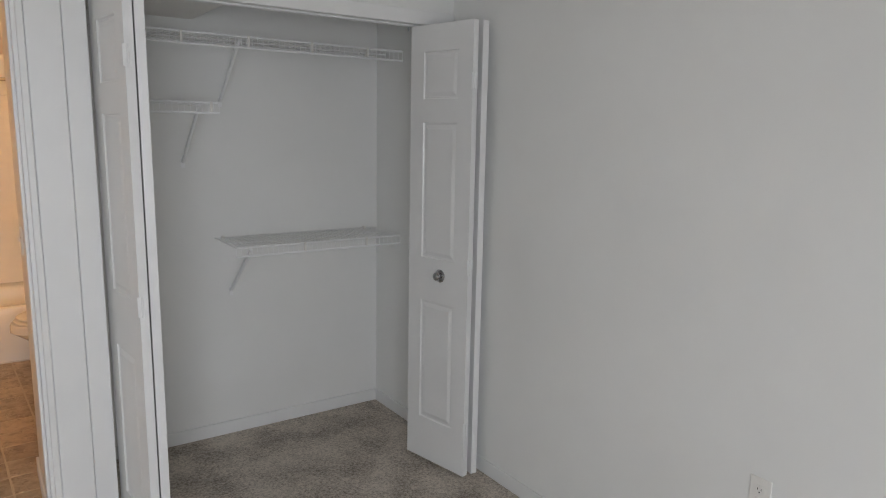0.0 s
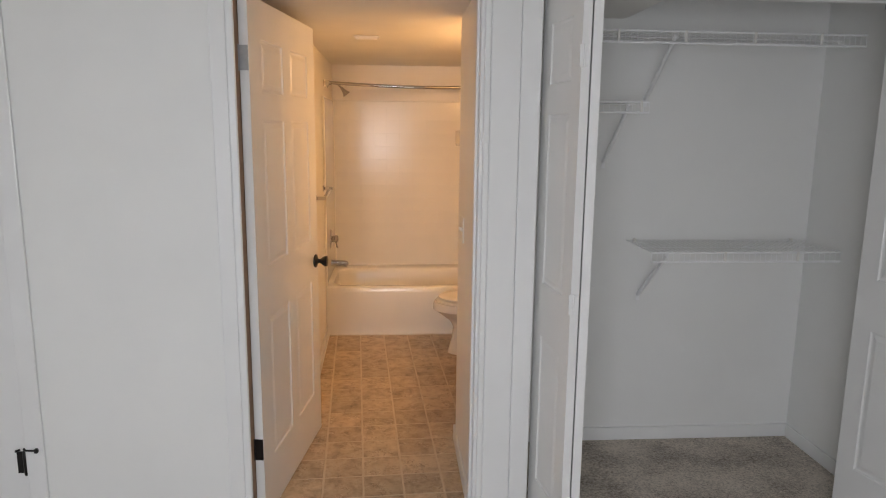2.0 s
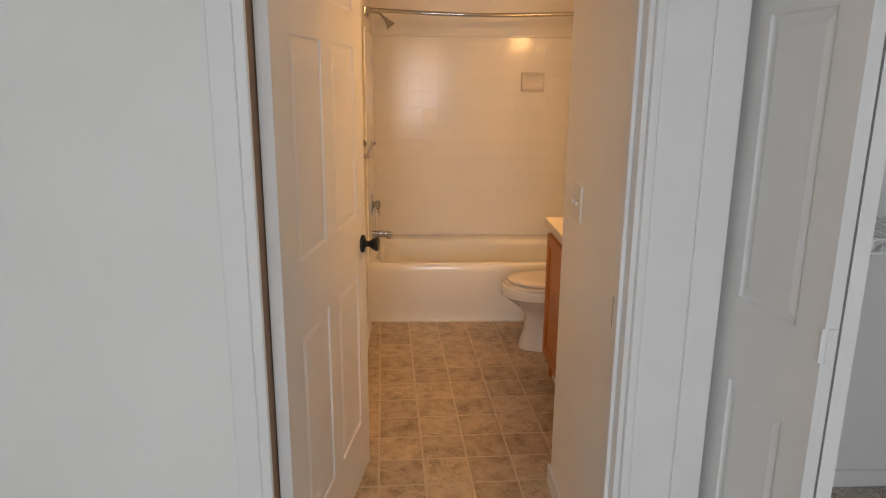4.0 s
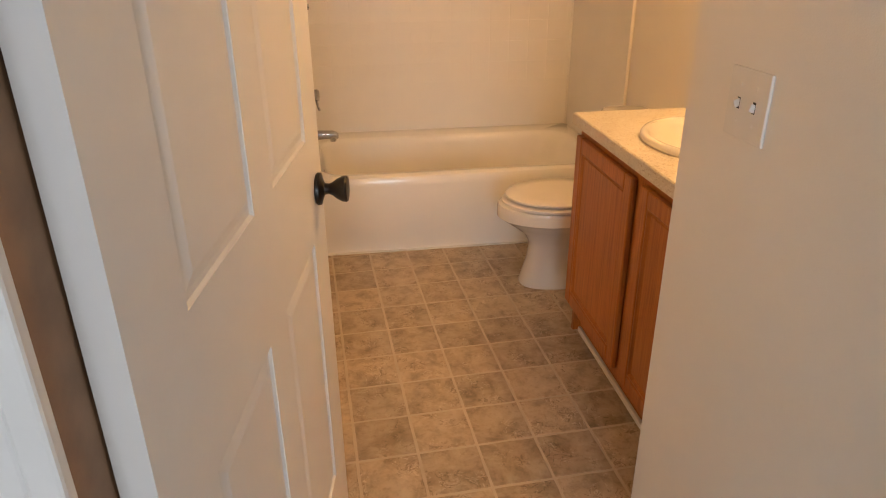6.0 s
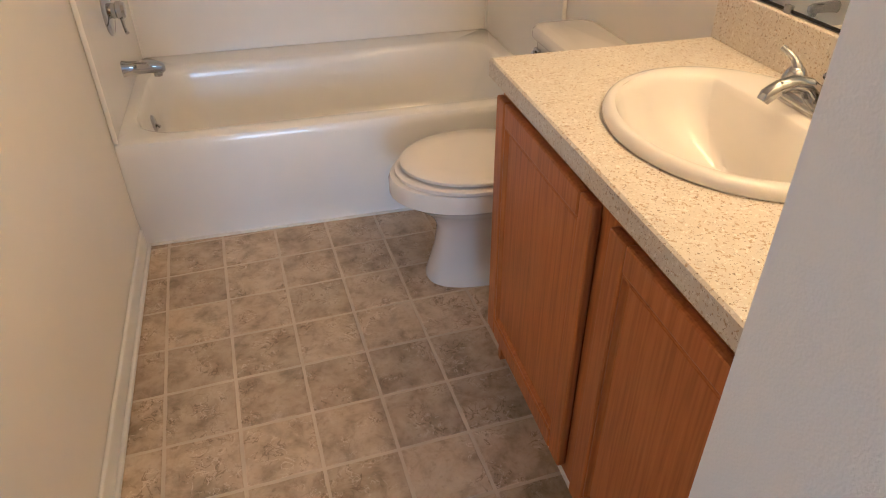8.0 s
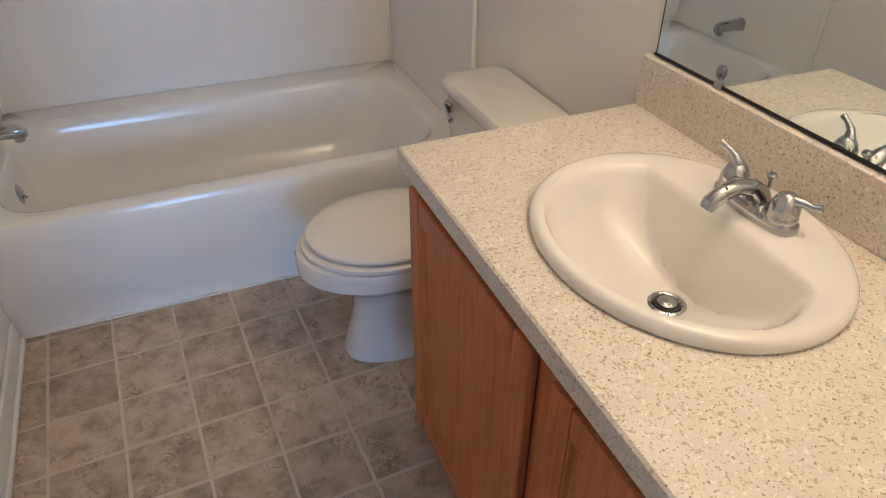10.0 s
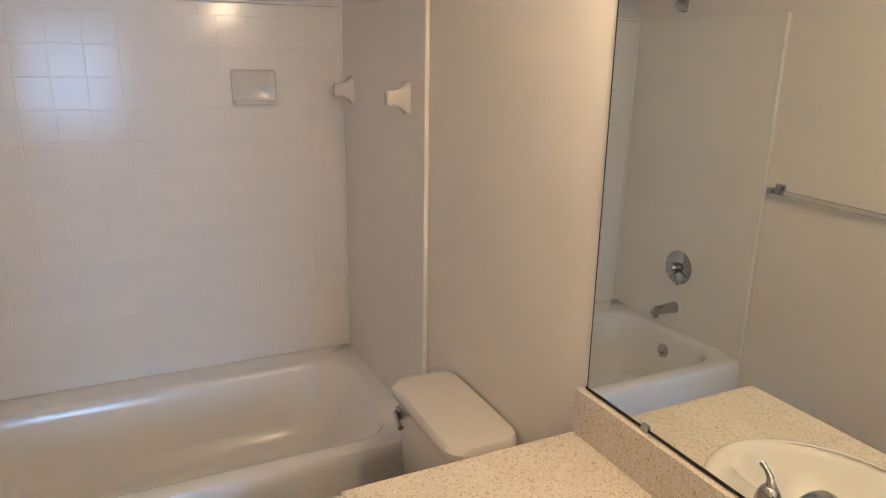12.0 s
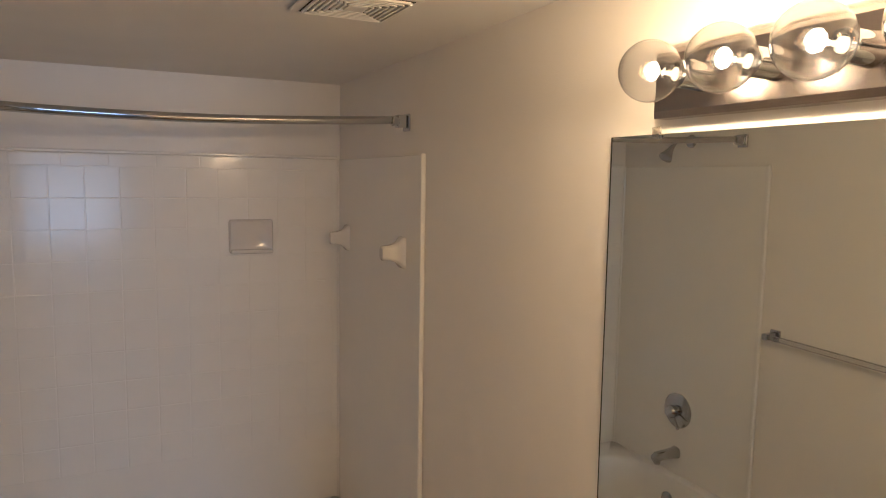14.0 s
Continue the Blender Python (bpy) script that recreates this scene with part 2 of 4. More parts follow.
def loft(bm, rings, cap0=True, cap1=True):
    rows = [[bm.verts.new(p) for p in r] for r in rings]
    n = len(rows[0])
    for a, b in zip(rows, rows[1:]):
        for i in range(n):
            bm.faces.new((a[i], a[(i + 1) % n], b[(i + 1) % n], b[i]))
    if cap0:
        bm.faces.new(rows[0][::-1])
    if cap1:
        bm.faces.new(rows[-1])
    return bm


def oval(cx, cy, z, rx, ry, n=40, p=2.0):
    out = []
    for i in range(n):
        a = 2 * math.pi * i / n
        c, s = math.cos(a), math.sin(a)
        out.append((cx + rx * math.copysign(abs(c) ** (2 / p), c), cy + ry * math.copysign(abs(s) ** (2 / p), s), z))
    return out


def rounded(x0, x1, y0, y1, r, z, k=6):
    out = []
    for cx, cy, a0 in ((x1 - r, y1 - r, 0), (x0 + r, y1 - r, 90), (x0 + r, y0 + r, 180), (x1 - r, y0 + r, 270)):
        for i in range(k + 1):
            a = radians(a0 + 90 * i / k)
            out.append((cx + r * math.cos(a), cy + r * math.sin(a), z))
    return out


def lathe(bm, profile, m=Matrix(), seg=24):
    """profile: (radius, height) along local z."""
    return loft(bm, [[m @ Vector((max(r, 1e-4) * math.cos(2 * math.pi * i / seg), max(r, 1e-4) * math.sin(2 * math.pi * i / seg), h)) for i in range(seg)] for r, h in profile])


def tube(bm, pts, r, seg=8):
    """r: one radius or one for each point."""
    pts = [Vector(p) for p in pts]
    rs = r if isinstance(r, (list, tuple)) else [r] * len(pts)
    rings = []
    for i, p in enumerate(pts):
        d = (pts[min(i + 1, len(pts) - 1)] - pts[max(i - 1, 0)]).normalized()
        u = d.orthogonal() if i == 0 else (u - d * u.dot(d))
        u.normalize()
        w = d.cross(u)
        rings.append([p + rs[i] * (math.cos(2 * math.pi * k / seg) * u + math.sin(2 * math.pi * k / seg) * w) for k in range(seg)])
    return loft(bm, rings)


def finish(bm, name, material, smooth=False):
    bmesh.ops.recalc_face_normals(bm, faces=bm.faces)
    me = bpy.data.meshes.new(name)
    bm.to_mesh(me)
    bm.free()
    me.materials.append(material)
    if smooth:
        me.shade_smooth()
        me.set_sharp_from_angle(angle=radians(38))
    return me


def part(name, bm, material, parent=None, label="", smooth=False):
    ob = new(name, finish(bm, name, material, smooth))
    if parent:
        ob.parent = parent
    return tagged(ob, label)


def structure(name, bm, material, label, category):
    return tagged(part(name, bm, material), label, category, kind="structure")


def thing(name, label, category, at=(0, 0, 0), rz=0, group=""):
    e = new(name)
    e.empty_display_size = 0.05
    e.matrix_basis = pose(*at, 0, 0, rz)
    return tagged(e, label, category, group)


UPX = Matrix.Rotation(radians(90), 4, 'Y')     # local z to +x
UPY = Matrix.Rotation(radians(-90), 4, 'X')    # local z to +y


def M(x, y, z, turn=Matrix()):
    return Matrix.Translation((x, y, z)) @ turn


# ---- plan ----
W = 1.52            # bathroom, vanity wall
BACK = 3.49         # tub back wall
APRON = 2.622       # tub front
BH = 2.135          # bathroom ceiling
RH = 2.44           # bedroom ceiling
EAST = 2.63         # bedroom and closet side wall
CB = 0.742          # closet back wall
CORR = 0.848        # entry wall beside the door
CEND = 0.790        # end of that wall
HEAD = 2.11         # bathroom door head
CHEAD = 2.115       # closet head
OL, OR = -0.038, 0.843   # bathroom door opening
CL, CR = 1.066, 2.60     # closet opening
DL, DR = -1.70, -0.885    # other door
T = 0.115

# ---- large structure ----
bm = bmesh.new()
box(bm, -2.3, DL, 0, T, 0, RH)
box(bm, DL, DR, 0, T, 2.05, RH)
box(bm, DR, OL - 0.017, 0, T, 0, RH)
box(bm, OL - 0.017, OR + 0.015, 0, T, HEAD + 0.015, RH)
box(bm, OR + 0.015, CL, 0, T, 0, RH)
box(bm, CL, CR, 0, T, CHEAD, RH)
box(bm, CR, EAST, 0, T, 0, RH)
structure("wall_north", bm, WALL, "light grey painted wall with bathroom and closet openings", "wall")
structure("wall_east", boxed(EAST, EAST + 0.1, -4.3, CB + 0.1, 0, RH), WALL, "plain light grey painted bedroom wall", "wall")
structure("wall_west", boxed(-2.4, -2.3, -4.3, 0.2, 0, RH), WALL, "plain light grey painted bedroom wall", "wall")
bm = bmesh.new()
box(bm, -2.3, -0.95, -4.3, -4.2, 0, RH)
box(bm, 0.85, EAST, -4.3, -4.2, 0, RH)
box(bm, -0.95, 0.85, -4.3, -4.2, 0, 0.6)
box(bm, -0.95, 0.85, -4.3, -4.2, 2.2, RH)
structure("wall_south", bm, WALL, "light grey painted bedroom wall with a window", "wall")
structure("ceiling", boxed(-2.4, EAST + 0.1, -4.3, 0.0, RH, RH + 0.08), CEIL, "white painted bedroom ceiling", "ceiling")

structure("wall_closet_back", boxed(CORR + 0.06, EAST, CB, CEND, 0, RH), WALL, "light grey painted closet back wall", "wall")
structure("wall_entry", boxed(CORR, CORR + 0.06, T, CEND, 0, BH + 0.2), BATHWALL, "white painted entry wall beside the bathroom door", "wall")
structure("wall_closet_side", boxed(CORR + 0.06, CORR + 0.12, T, CB, 0, RH), WALL, "light grey painted closet side wall", "wall")
structure("ceiling_closet", boxed(CORR, EAST + 0.1, T, CB + 0.05, RH, RH + 0.08), CEIL, "white closet ceiling", "ceiling")
bm = boxed(W, W + 0.1, CEND, BACK + 0.1, 0, BH)
structure("wall_vanity", bm, BATHWALL, "warm white painted bathroom wall behind the vanity", "wall")
structure("wall_vanity_end", boxed(CORR + 0.06, W, CEND, CEND + 0.006, 0, BH), BATHWALL, "warm white painted wall beside the vanity", "wall")
structure("wall_tub_back", boxed(-0.3, W, BACK, BACK + 0.1, 0, BH), BATHWALL, "warm white painted wall behind the tub", "wall")
# the long bathroom wall leans a little off square
bm = bmesh.new()
loft(bm, [[(0, BACK, z), (0, APRON, z), (0.034, 1.0, z), (-0.15, 1.0, z), (-0.15, T, z), (-0.3, T, z), (-0.3, BACK, z)] for z in (0, BH)])
structure("wall_bath_long", bm, BATHWALL, "warm white painted long bathroom wall", "wall")
structure("ceiling_bath", boxed(-0.3, W + 0.1, T, BACK + 0.1, BH, BH + 0.08), CEIL, "cream painted low bathroom ceiling", "ceiling")

floor = structure("floor", boxed(-0.3, W + 0.1, 0.0, BACK + 0.1, -0.06, -0.0015), GROUT, "sheet vinyl floor printed as tan stone tiles", "floor")
bm = boxed(-2.4, EAST + 0.1, -4.3, -0.001, -0.06, 0.004)
box(bm, CORR + 0.12, EAST, -0.001, CB, -0.06, 0.004)
structure("carpet_floor", bm, CARPET, "grey beige cut pile carpet", "carpet")
structure("threshold", boxed(OL, OR, -0.004, 0.022, -0.001, 0.007, bevel=0.002), GREYMETAL, "thin metal strip between carpet and vinyl", "threshold")


def board(name, x0, x1, y0, y1, z0, z1, material, label, category, bevel=0.004):
    return structure(name, boxed(x0, x1, y0, y1, z0, z1, bevel=bevel), material, label, category)


# baseboards
for x0, x1, y0, y1 in ((EAST - 0.012, EAST, -4.2, -0.001), (EAST - 0.012, EAST, T, CB - 0.012), (CORR + 0.12, EAST, CB - 0.012, CB),
                       (-2.3, DL - 0.075, -0.012, 0), (DR + 0.075, OL - 0.086, -0.012, 0)):
    board("baseboard", x0, x1, y0, y1, 0.004, 0.075, TRIM, "white painted narrow baseboard", "baseboard")
for x0, x1, y0, y1 in ((CORR - 0.012, CORR, T + 0.03, CEND + 0.012), (CORR - 0.012, CORR + 0.07, CEND, CEND + 0.012)):
    board("baseboard", x0, x1, y0, y1, 0, 0.08, TRIM, "white painted baseboard beside vinyl floor", "baseboard")
bb = boxed(0, 0.012, 0, 1.62, 0, 0.08, bevel=0.004)
bb = structure("baseboard", bb, TRIM, "white painted baseboard under the long wall", "baseboard")
bb.matrix_basis = pose(0.035, 1.0, 0, 0, 0, 1.2)
sh = structure("trim_quarter_round", boxed(0.012, 0.024, 0, 1.62, 0, 0.018, bevel=0.005), TRIM, "white quarter round along the floor", "trim")
sh.matrix_basis = pose(0.035, 1.0, 0, 0, 0, 1.2)

# bathroom door frame
# the hinge jamb gets its shade as a brown colour
board("door_jamb", OL - 0.016, OL, -0.004, T + 0.004, 0, HEAD, SHADEDJAMB, "door jamb at the hinges, coloured brown for its shade", "jamb", 0.002)
board("door_jamb", OR, OR + 0.016, -0.004, T + 0.004, 0, HEAD, TRIM, "white painted door jamb with black strike", "jamb", 0.002)
board("door_jamb", OL, OR, -0.004, T + 0.004, HEAD, HEAD + 0.016, TRIM, "white painted door head jamb", "jamb", 0.002)
board("door_stop_strip", OR - 0.011, OR, 0.035, 0.075, 0, HEAD - 0.011, TRIM, "white painted door stop strip", "trim", 0.002)
board("door_stop_strip", OL, OR - 0.011, 0.035, 0.075, HEAD - 0.011, HEAD, TRIM, "white painted door stop strip", "trim", 0.002)
board("strike_plate", OR - 0.002, OR, 0.082, 0.108, 0.905, 0.985, BLACKMETAL, "black strike plate in the door jamb", "strike plate", 0.0005)


def casing(name, x0, x1, z0, z1, thick, label):
    bm = boxed(x0, x1, -thick, 0, z0, z1, bevel=0.004)
    return structure(name, bm, TRIM, label, "trim")


casing("trim_door_left", OL - 0.084, OL - 0.0245, 0, HEAD + 0.06, 0.014, "white flat door casing")
casing("trim_door_left_bead", OL - 0.024, OL + 0.003, 0, HEAD + 0.02, 0.019, "white door casing inner bead")
casing("trim_door_right_bead", OR + 0.013, OR + 0.036, 0, HEAD + 0.02, 0.021, "white door casing inner bead")
casing("trim_door_right", OR + 0.0365, 0.990, 0, HEAD + 0.06, 0.015, "white wide flat door casing")
casing("trim_closet_left", 0.991, CL + 0.002, 0, CHEAD + 0.05, 0.012, "white closet side trim")
casing("trim_door_head", OL - 0.084, OR + 0.13, HEAD + 0.0605, HEAD + 0.11, 0.013, "white door head casing")
casing("trim_closet_head", CL + 0.003, EAST - 0.002, CHEAD - 0.004, CHEAD + 0.06, 0.010, "white closet header trim")
structure("closet_track", boxed(CL + 0.005, CR - 0.005, 0.045, 0.075, CHEAD - 0.009, CHEAD - 0.0005, bevel=0.002), TRIM, "white metal bifold track under the header", "track")
# other door's frame
casing("trim_bedroom_door", DR, DR + 0.07, 0, 2.12, 0.014, "white flat bedroom door casing")
casing("trim_bedroom_door", DL - 0.07, DL, 0, 2.12, 0.014, "white flat bedroom door casing")
casing("trim_bedroom_door", DL, DR, 2.05, 2.12, 0.014, "white bedroom door head casing")

# bedroom window behind the walker
wf = tagged(new("window_1"), "white framed double bedroom window with daylight", "window", kind="structure")
for x0, x1, z0, z1 in ((-0.95, -0.89, 0.6, 2.2), (0.79, 0.85, 0.6, 2.2), (-0.89, 0.79, 0.6, 0.66), (-0.89, 0.79, 2.14, 2.2), (-0.08, -0.02, 0.66, 2.14)):
    part("window_frame", boxed(x0, x1, -4.28, -4.22, z0, z1, bevel=0.004), TRIM, wf)
part("window_sill", boxed(-1.0, 0.9, -4.2, -4.12, 0.565, 0.6, bevel=0.006), TRIM, wf)
for x0, x1 in ((-0.89, -0.08), (-0.02, 0.79)):
    pn = part("pane", boxed(x0, x1, -4.253, -4.247, 0.66, 2.14), PANE, wf)
    pn.visible_shadow = False
structure("ground", boxed(-40, 40, -60, -4.32, -0.6, -0.5), mat("lawn", (0.07, 0.10, 0.04), 0.9, spread=0.4, scale=0.7), "grass outside the bedroom window", "ground")


# ---- doors ----
def panel_leaf(parent, w, h, thick, cols, rows, material, name="slab"):
    """A moulded leaf in x 0..w, y 0..thick: core, stiles and rails, raised panels on both sides.
    cols: (x0, x1) of the panels, rows: (z0, z1)."""
    d = 0.007
    bm = boxed(0, w, d, thick - d, 0, h)
    xs = [0] + [v for c in cols for v in c] + [w]
    zs = [0] + [v for r in rows for v in r] + [h]
    for y0, y1 in ((0, d), (thick - d, thick)):
        for i in range(0, len(xs), 2):
            box(bm, xs[i], xs[i + 1], y0, y1, 0, h)
        for x0, x1 in cols:
            for i in range(0, len(zs), 2):
                box(bm, x0, x1, y0, y1, zs[i], zs[i + 1])
    slab = part(name, bm, material, parent)
    for x0, x1 in cols:
        for z0, z1 in rows:
            for y, s in ((d, -1), (thick - d, 1)):
                bm = bmesh.new()
                a, b = 0.004, 0.030
                loft(bm, [[(x0 + o, y + s * q, z0 + o), (x1 - o, y + s * q, z0 + o), (x1 - o, y + s * q, z1 - o), (x0 + o, y + s * q, z1 - o)]
                          for o, q in ((0.0, 0.0055), (a, 0.0015), (0.012, 0.001), (b, 0.006))], cap0=False)
                part("panel", bm, material, slab)
    return slab


def hinge(parent, x, y, z, material, knuckle=(0, 0)):
    bm = boxed(x - 0.002, x + 0.036, y - 0.0015, y, z - 0.044, z + 0.044, bevel=0.0006)
    h = part("hinge", bm, material, parent)
    bm = bmesh.new()
    lathe(bm, [(0.003, -0.050), (0.0065, -0.046), (0.0065, 0.046), (0.003, 0.050)], M(x + knuckle[0], y + knuckle[1], z), 12)
    part("pin", bm, material, h, smooth=True)
    return h


SIX_ROWS = ((0.235, 0.835), (1.045, 1.625), (1.735, 1.930))


def round_knob(parent, x, y, z, turn, material, flat=False):
    bm = bmesh.new()
    lathe(bm, [(0.031, 0.0), (0.034, 0.003), (0.033, 0.009), (0.020, 0.013), (0.0120, 0.017), (0.0110, 0.026), (0.0135, 0.032), (0.0205, 0.041),
               (0.0265, 0.053), (0.0275, 0.060), (0.025, 0.064), (0.012, 0.0655)], M(x, y, z, turn), 28)
    return part("knob", bm, material, parent, smooth=True)


# bathroom door, opened into the room: leaf along x from the hinge, front face towards the wall
DOOR_W = 0.908
bd = thing("door_1", "white six panel bathroom door standing open", "door", (OL + 0.003, 0.065, 0.012), 81.6)
bd["kind"] = "structure"
leaf = panel_leaf(bd, DOOR_W, 2.075, 0.035, ((0.135, 0.400), (0.510, 0.778)), SIX_ROWS, DOORPAINT)
leaf.location = (0.0, -0.035, 0)
round_knob(bd, 0.848, -0.035, 0.928, Matrix.Rotation(radians(90), 4, 'X'), BLACKMETAL)
round_knob(bd, 0.848, 0.0, 0.928, UPY, BLACKMETAL)
part("latch_plate", boxed(DOOR_W - 0.0005, DOOR_W + 0.0015, -0.029, -0.006, 0.898, 0.958), BLACKMETAL, bd)
for z, mt in ((1.85, GREYMETAL), (0.315, BLACKMETAL)):
    hg = part("hinge", boxed(-0.0025, -0.0005, -0.034, 0.004, z - 0.045, z + 0.045, bevel=0.0006), mt, bd)
    bm = bmesh.new()
    lathe(bm, [(0.003, -0.05), (0.007, -0.046), (0.007, 0.046), (0.003, 0.05)], M(-0.004, 0.006, z), 12)
    part("pin", bm, mt, hg, smooth=True)

# bedroom door, shut
od = thing("door_2", "white six panel bedroom door, shut", "door", (DL + 0.004, 0.004, 0.012))
od["kind"] = "structure"
panel_leaf(od, DR - DL - 0.008, 2.03, 0.035, ((0.115, 0.355), (0.445, 0.685)), SIX_ROWS, DOORPAINT)
for z in (1.85, 0.315):
    bm = boxed(0.770, 0.800, -0.0022, -0.0002, z - 0.045, z + 0.045, bevel=0.0006)
    hg = part("hinge", bm, BLACKMETAL, od)
    bm = bmesh.new()
    lathe(bm, [(0.003, -0.053), (0.007, -0.047), (0.007, 0.047), (0.003, 0.053)], M(0.803, -0.008, z), 12)
    part("pin", bm, BLACKMETAL, hg, smooth=True)
bm = bmesh.new()
tube(bm, [(0.803, -0.008, 0.372), (0.815, -0.020, 0.372), (0.850, -0.024, 0.372)], [0.005, 0.004, 0.004], 10)
lathe(bm, [(0.006, 0), (0.010, 0.002), (0.010, 0.010), (0.006, 0.013)], M(0.850, -0.024, 0.372, UPX), 14)
tube(bm, [(0.790, -0.012, 0.372), (0.780, -0.026, 0.372)], [0.004, 0.005], 10)
part("hinge_pin_stop", bm, BLACKMETAL, od, "black hinge pin door stop", smooth=True)


BIF_ROWS = ((0.215, 0.81), (1.02, 1.65), (1.755, 1.965))


def bifold(label, pts, knob_on):
    """Two folding leaves, each between two plan points (leaf lies to the right of the way)."""
    e = thing("closet_door", label, "closet door", (*pts[0], 0), group="closet bifold doors")
    o = Vector((*pts[0], 0))
    for k in range(2):
        a, b = Vector((*pts[2 * k], 0)) - o, Vector((*pts[2 * k + 1], 0)) - o
        w = (b - a).length
        lf = panel_leaf(e, w, 2.082, 0.030, ((0.085, w - 0.085),), BIF_ROWS, DOORPAINT, "leaf")
        lf.matrix_basis = pose(a.x, a.y, 0.02, 0, 0, math.degrees(math.atan2(b.y - a.y, b.x - a.x)))
        if k == knob_on:
            bm = bmesh.new()
            lathe(bm, [(0.030, 0), (0.031, 0.003), (0.024, 0.006), (0.012, 0.008), (0.010, 0.018), (0.017, 0.024), (0.0185, 0.030), (0.012, 0.036), (0.004, 0.037)],
                  M(w * 0.55, 0.0, 0.945, Matrix.Rotation(radians(90), 4, 'X')), 28)
            part("knob", bm, CHROME, lf, "polished chrome round knob", smooth=True)
    a = Vector((*pts[1], 0)) - o
    for z in (0.25, 1.03, 1.85):
        bm = boxed(a.x - 0.006, a.x + 0.026, a.y - 0.0005, a.y + 0.002, z - 0.035, z + 0.035, bevel=0.0008)
        lathe(bm, [(0.0045, -0.036), (0.0045, 0.036)], M(a.x + 0.010, a.y - 0.002, z), 10)
        part("hinge", bm, TRIM, e)
    bm = bmesh.new()
    lathe(bm, [(0.004, 2.09), (0.004, CHEAD - 0.002)], M((pts[0][0] - o.x) + 0.02, 0.06, 0), 8)
    part("pivot_pin", bm, GREYMETAL, e)
    return e


bifold("white panelled bifold closet door folded open beside the bathroom", ((1.082, 0.030), (1.124, -0.345), (1.189, -0.345), (1.228, 0.030)), 9)
bifold("white panelled bifold closet door folded open with chrome knob", ((2.420, 0.035), (2.494, -0.345), (2.575, -0.345), (2.600, 0.035)), 0)


# ---- closet wire shelves ----
def wire_shelf(label, x0, x1, y0, y1, z, brackets, posts, drop=0.045):
    s = thing("wire_shelf", label, "shelf", (x0, y1, z), group="closet wire shelves")
    L, D = x1 - x0, y0 - y1
    for nm, y, zz, r in (("front_rail", D, 0, 0.0050), ("lip_rail", D - 0.002, -drop, 0.0052), ("back_rail", -0.006, 0, 0.003), ("middle_rail", D * 0.5, -0.004, 0.003)):
        bm = bmesh.new()
        tube(bm, [(0, y, zz), (L, y, zz)], r, 8)
        part(nm, bm, WIRE, s, smooth=True)
    bm = bmesh.new()
    tube(bm, [(0, 0, 0.003), (0, D, 0.003), (0, D - 0.003, -drop)], 0.0016, 5)
    me = finish(bm, "wire", WIRE)
    n = int(L / 0.0254)
    for i in range(n + 1):
        w = new("wire", me)
        w.parent = s
        w.location = (i * L / n, 0, 0)
    for px in posts:
        bm = boxed(px - x0 - 0.006, px - x0 + 0.006, D - 0.006, D + 0.001, -drop - 0.004, 0.004, bevel=0.002)
        part("lip_clip", bm, PLASTIC, s)
    for bx in brackets:
        bm = bmesh.new()
        tube(bm, [(bx - x0, D + 0.01, -0.012), (bx - x0, -0.004, D * 0.72 - 0.03)], 0.0085, 8)
        box(bm, bx - x0 - 0.009, bx - x0 + 0.009, -0.005, 0.0, D * 0.72 - 0.06, D * 0.72 - 0.01)
        part("bracket", bm, WIRE, s)
    for px in (0.04, L - 0.04):
        part("wall_clip", boxed(px - 0.008, px + 0.008, -0.012, 0.0, -0.008, 0.012, bevel=0.002), PLASTIC, s)
    return s


wire_shelf("long white wire closet shelf under the ceiling", CORR + 0.125, EAST - 0.040, 0.40, CB, 2.035, (1.74,), (1.19, 1.483, 1.778, 2.086, 2.385), 0.048)
wire_shelf("short white wire closet shelf on a diagonal bracket", CORR + 0.125, 1.636, 0.40, CB, 1.737, (1.55,), (1.25, 1.60), 0.045)
wire_shelf("white wire closet shelf at waist height", 1.690, EAST - 0.045, 0.40, CB, 1.070, (1.765,), (2.035, 2.38), 0.042)


# ---- electrical plates ----
def outlet(label, m, group=""):
    """Duplex outlet, plate in local xz facing -y."""
    e = tagged(new("wall_outlet"), label, "outlet", group)
    e.matrix_basis = m
    part("plate", boxed(-0.035, 0.035, -0.006, 0, -0.058, 0.058, bevel=0.0025), PLASTIC, e)
    for z in (-0.020, 0.020):
        bm = bmesh.new()
        loft(bm, [[(p[0], -y, z + p[1] ) for p in oval(0, 0, 0, r, r * 0.83, 20, 2.6)] for y, r in ((0.005, 0.0175), (0.0085, 0.0170))])
        r = part("receptacle", bm, PLASTIC, e)
        for x, h in ((-0.006, 0.008), (0.006, 0.0065)):
            part("slot", boxed(x - 0.001, x + 0.001, -0.0090, -0.0086, z + 0.002 - h / 2, z + 0.002 + h / 2), DARK, r)
        bm = bmesh.new()
        lathe(bm, [(0.0022, 0), (0.0022, 0.0006)], M(0, -0.0084, z - 0.008, Matrix.Rotation(radians(90), 4, 'X')), 10)
        part("slot", bm, DARK, r)
    bm = bmesh.new()
    lathe(bm, [(0.0035, 0), (0.003, 0.0012)], M(0, -0.006, 0, Matrix.Rotation(radians(90), 4, 'X')), 12)
    part("screw", bm, PLASTIC, e)
    return e


outlet("white duplex outlet low on the grey bedroom wall", pose(EAST, -1.703, 0.540, 0, 0, -90))
outlet("white duplex outlet over the vanity backsplash", pose(W, 1.118, 0.90, 0, 0, -90) @ pose(0, -0.021, 0))

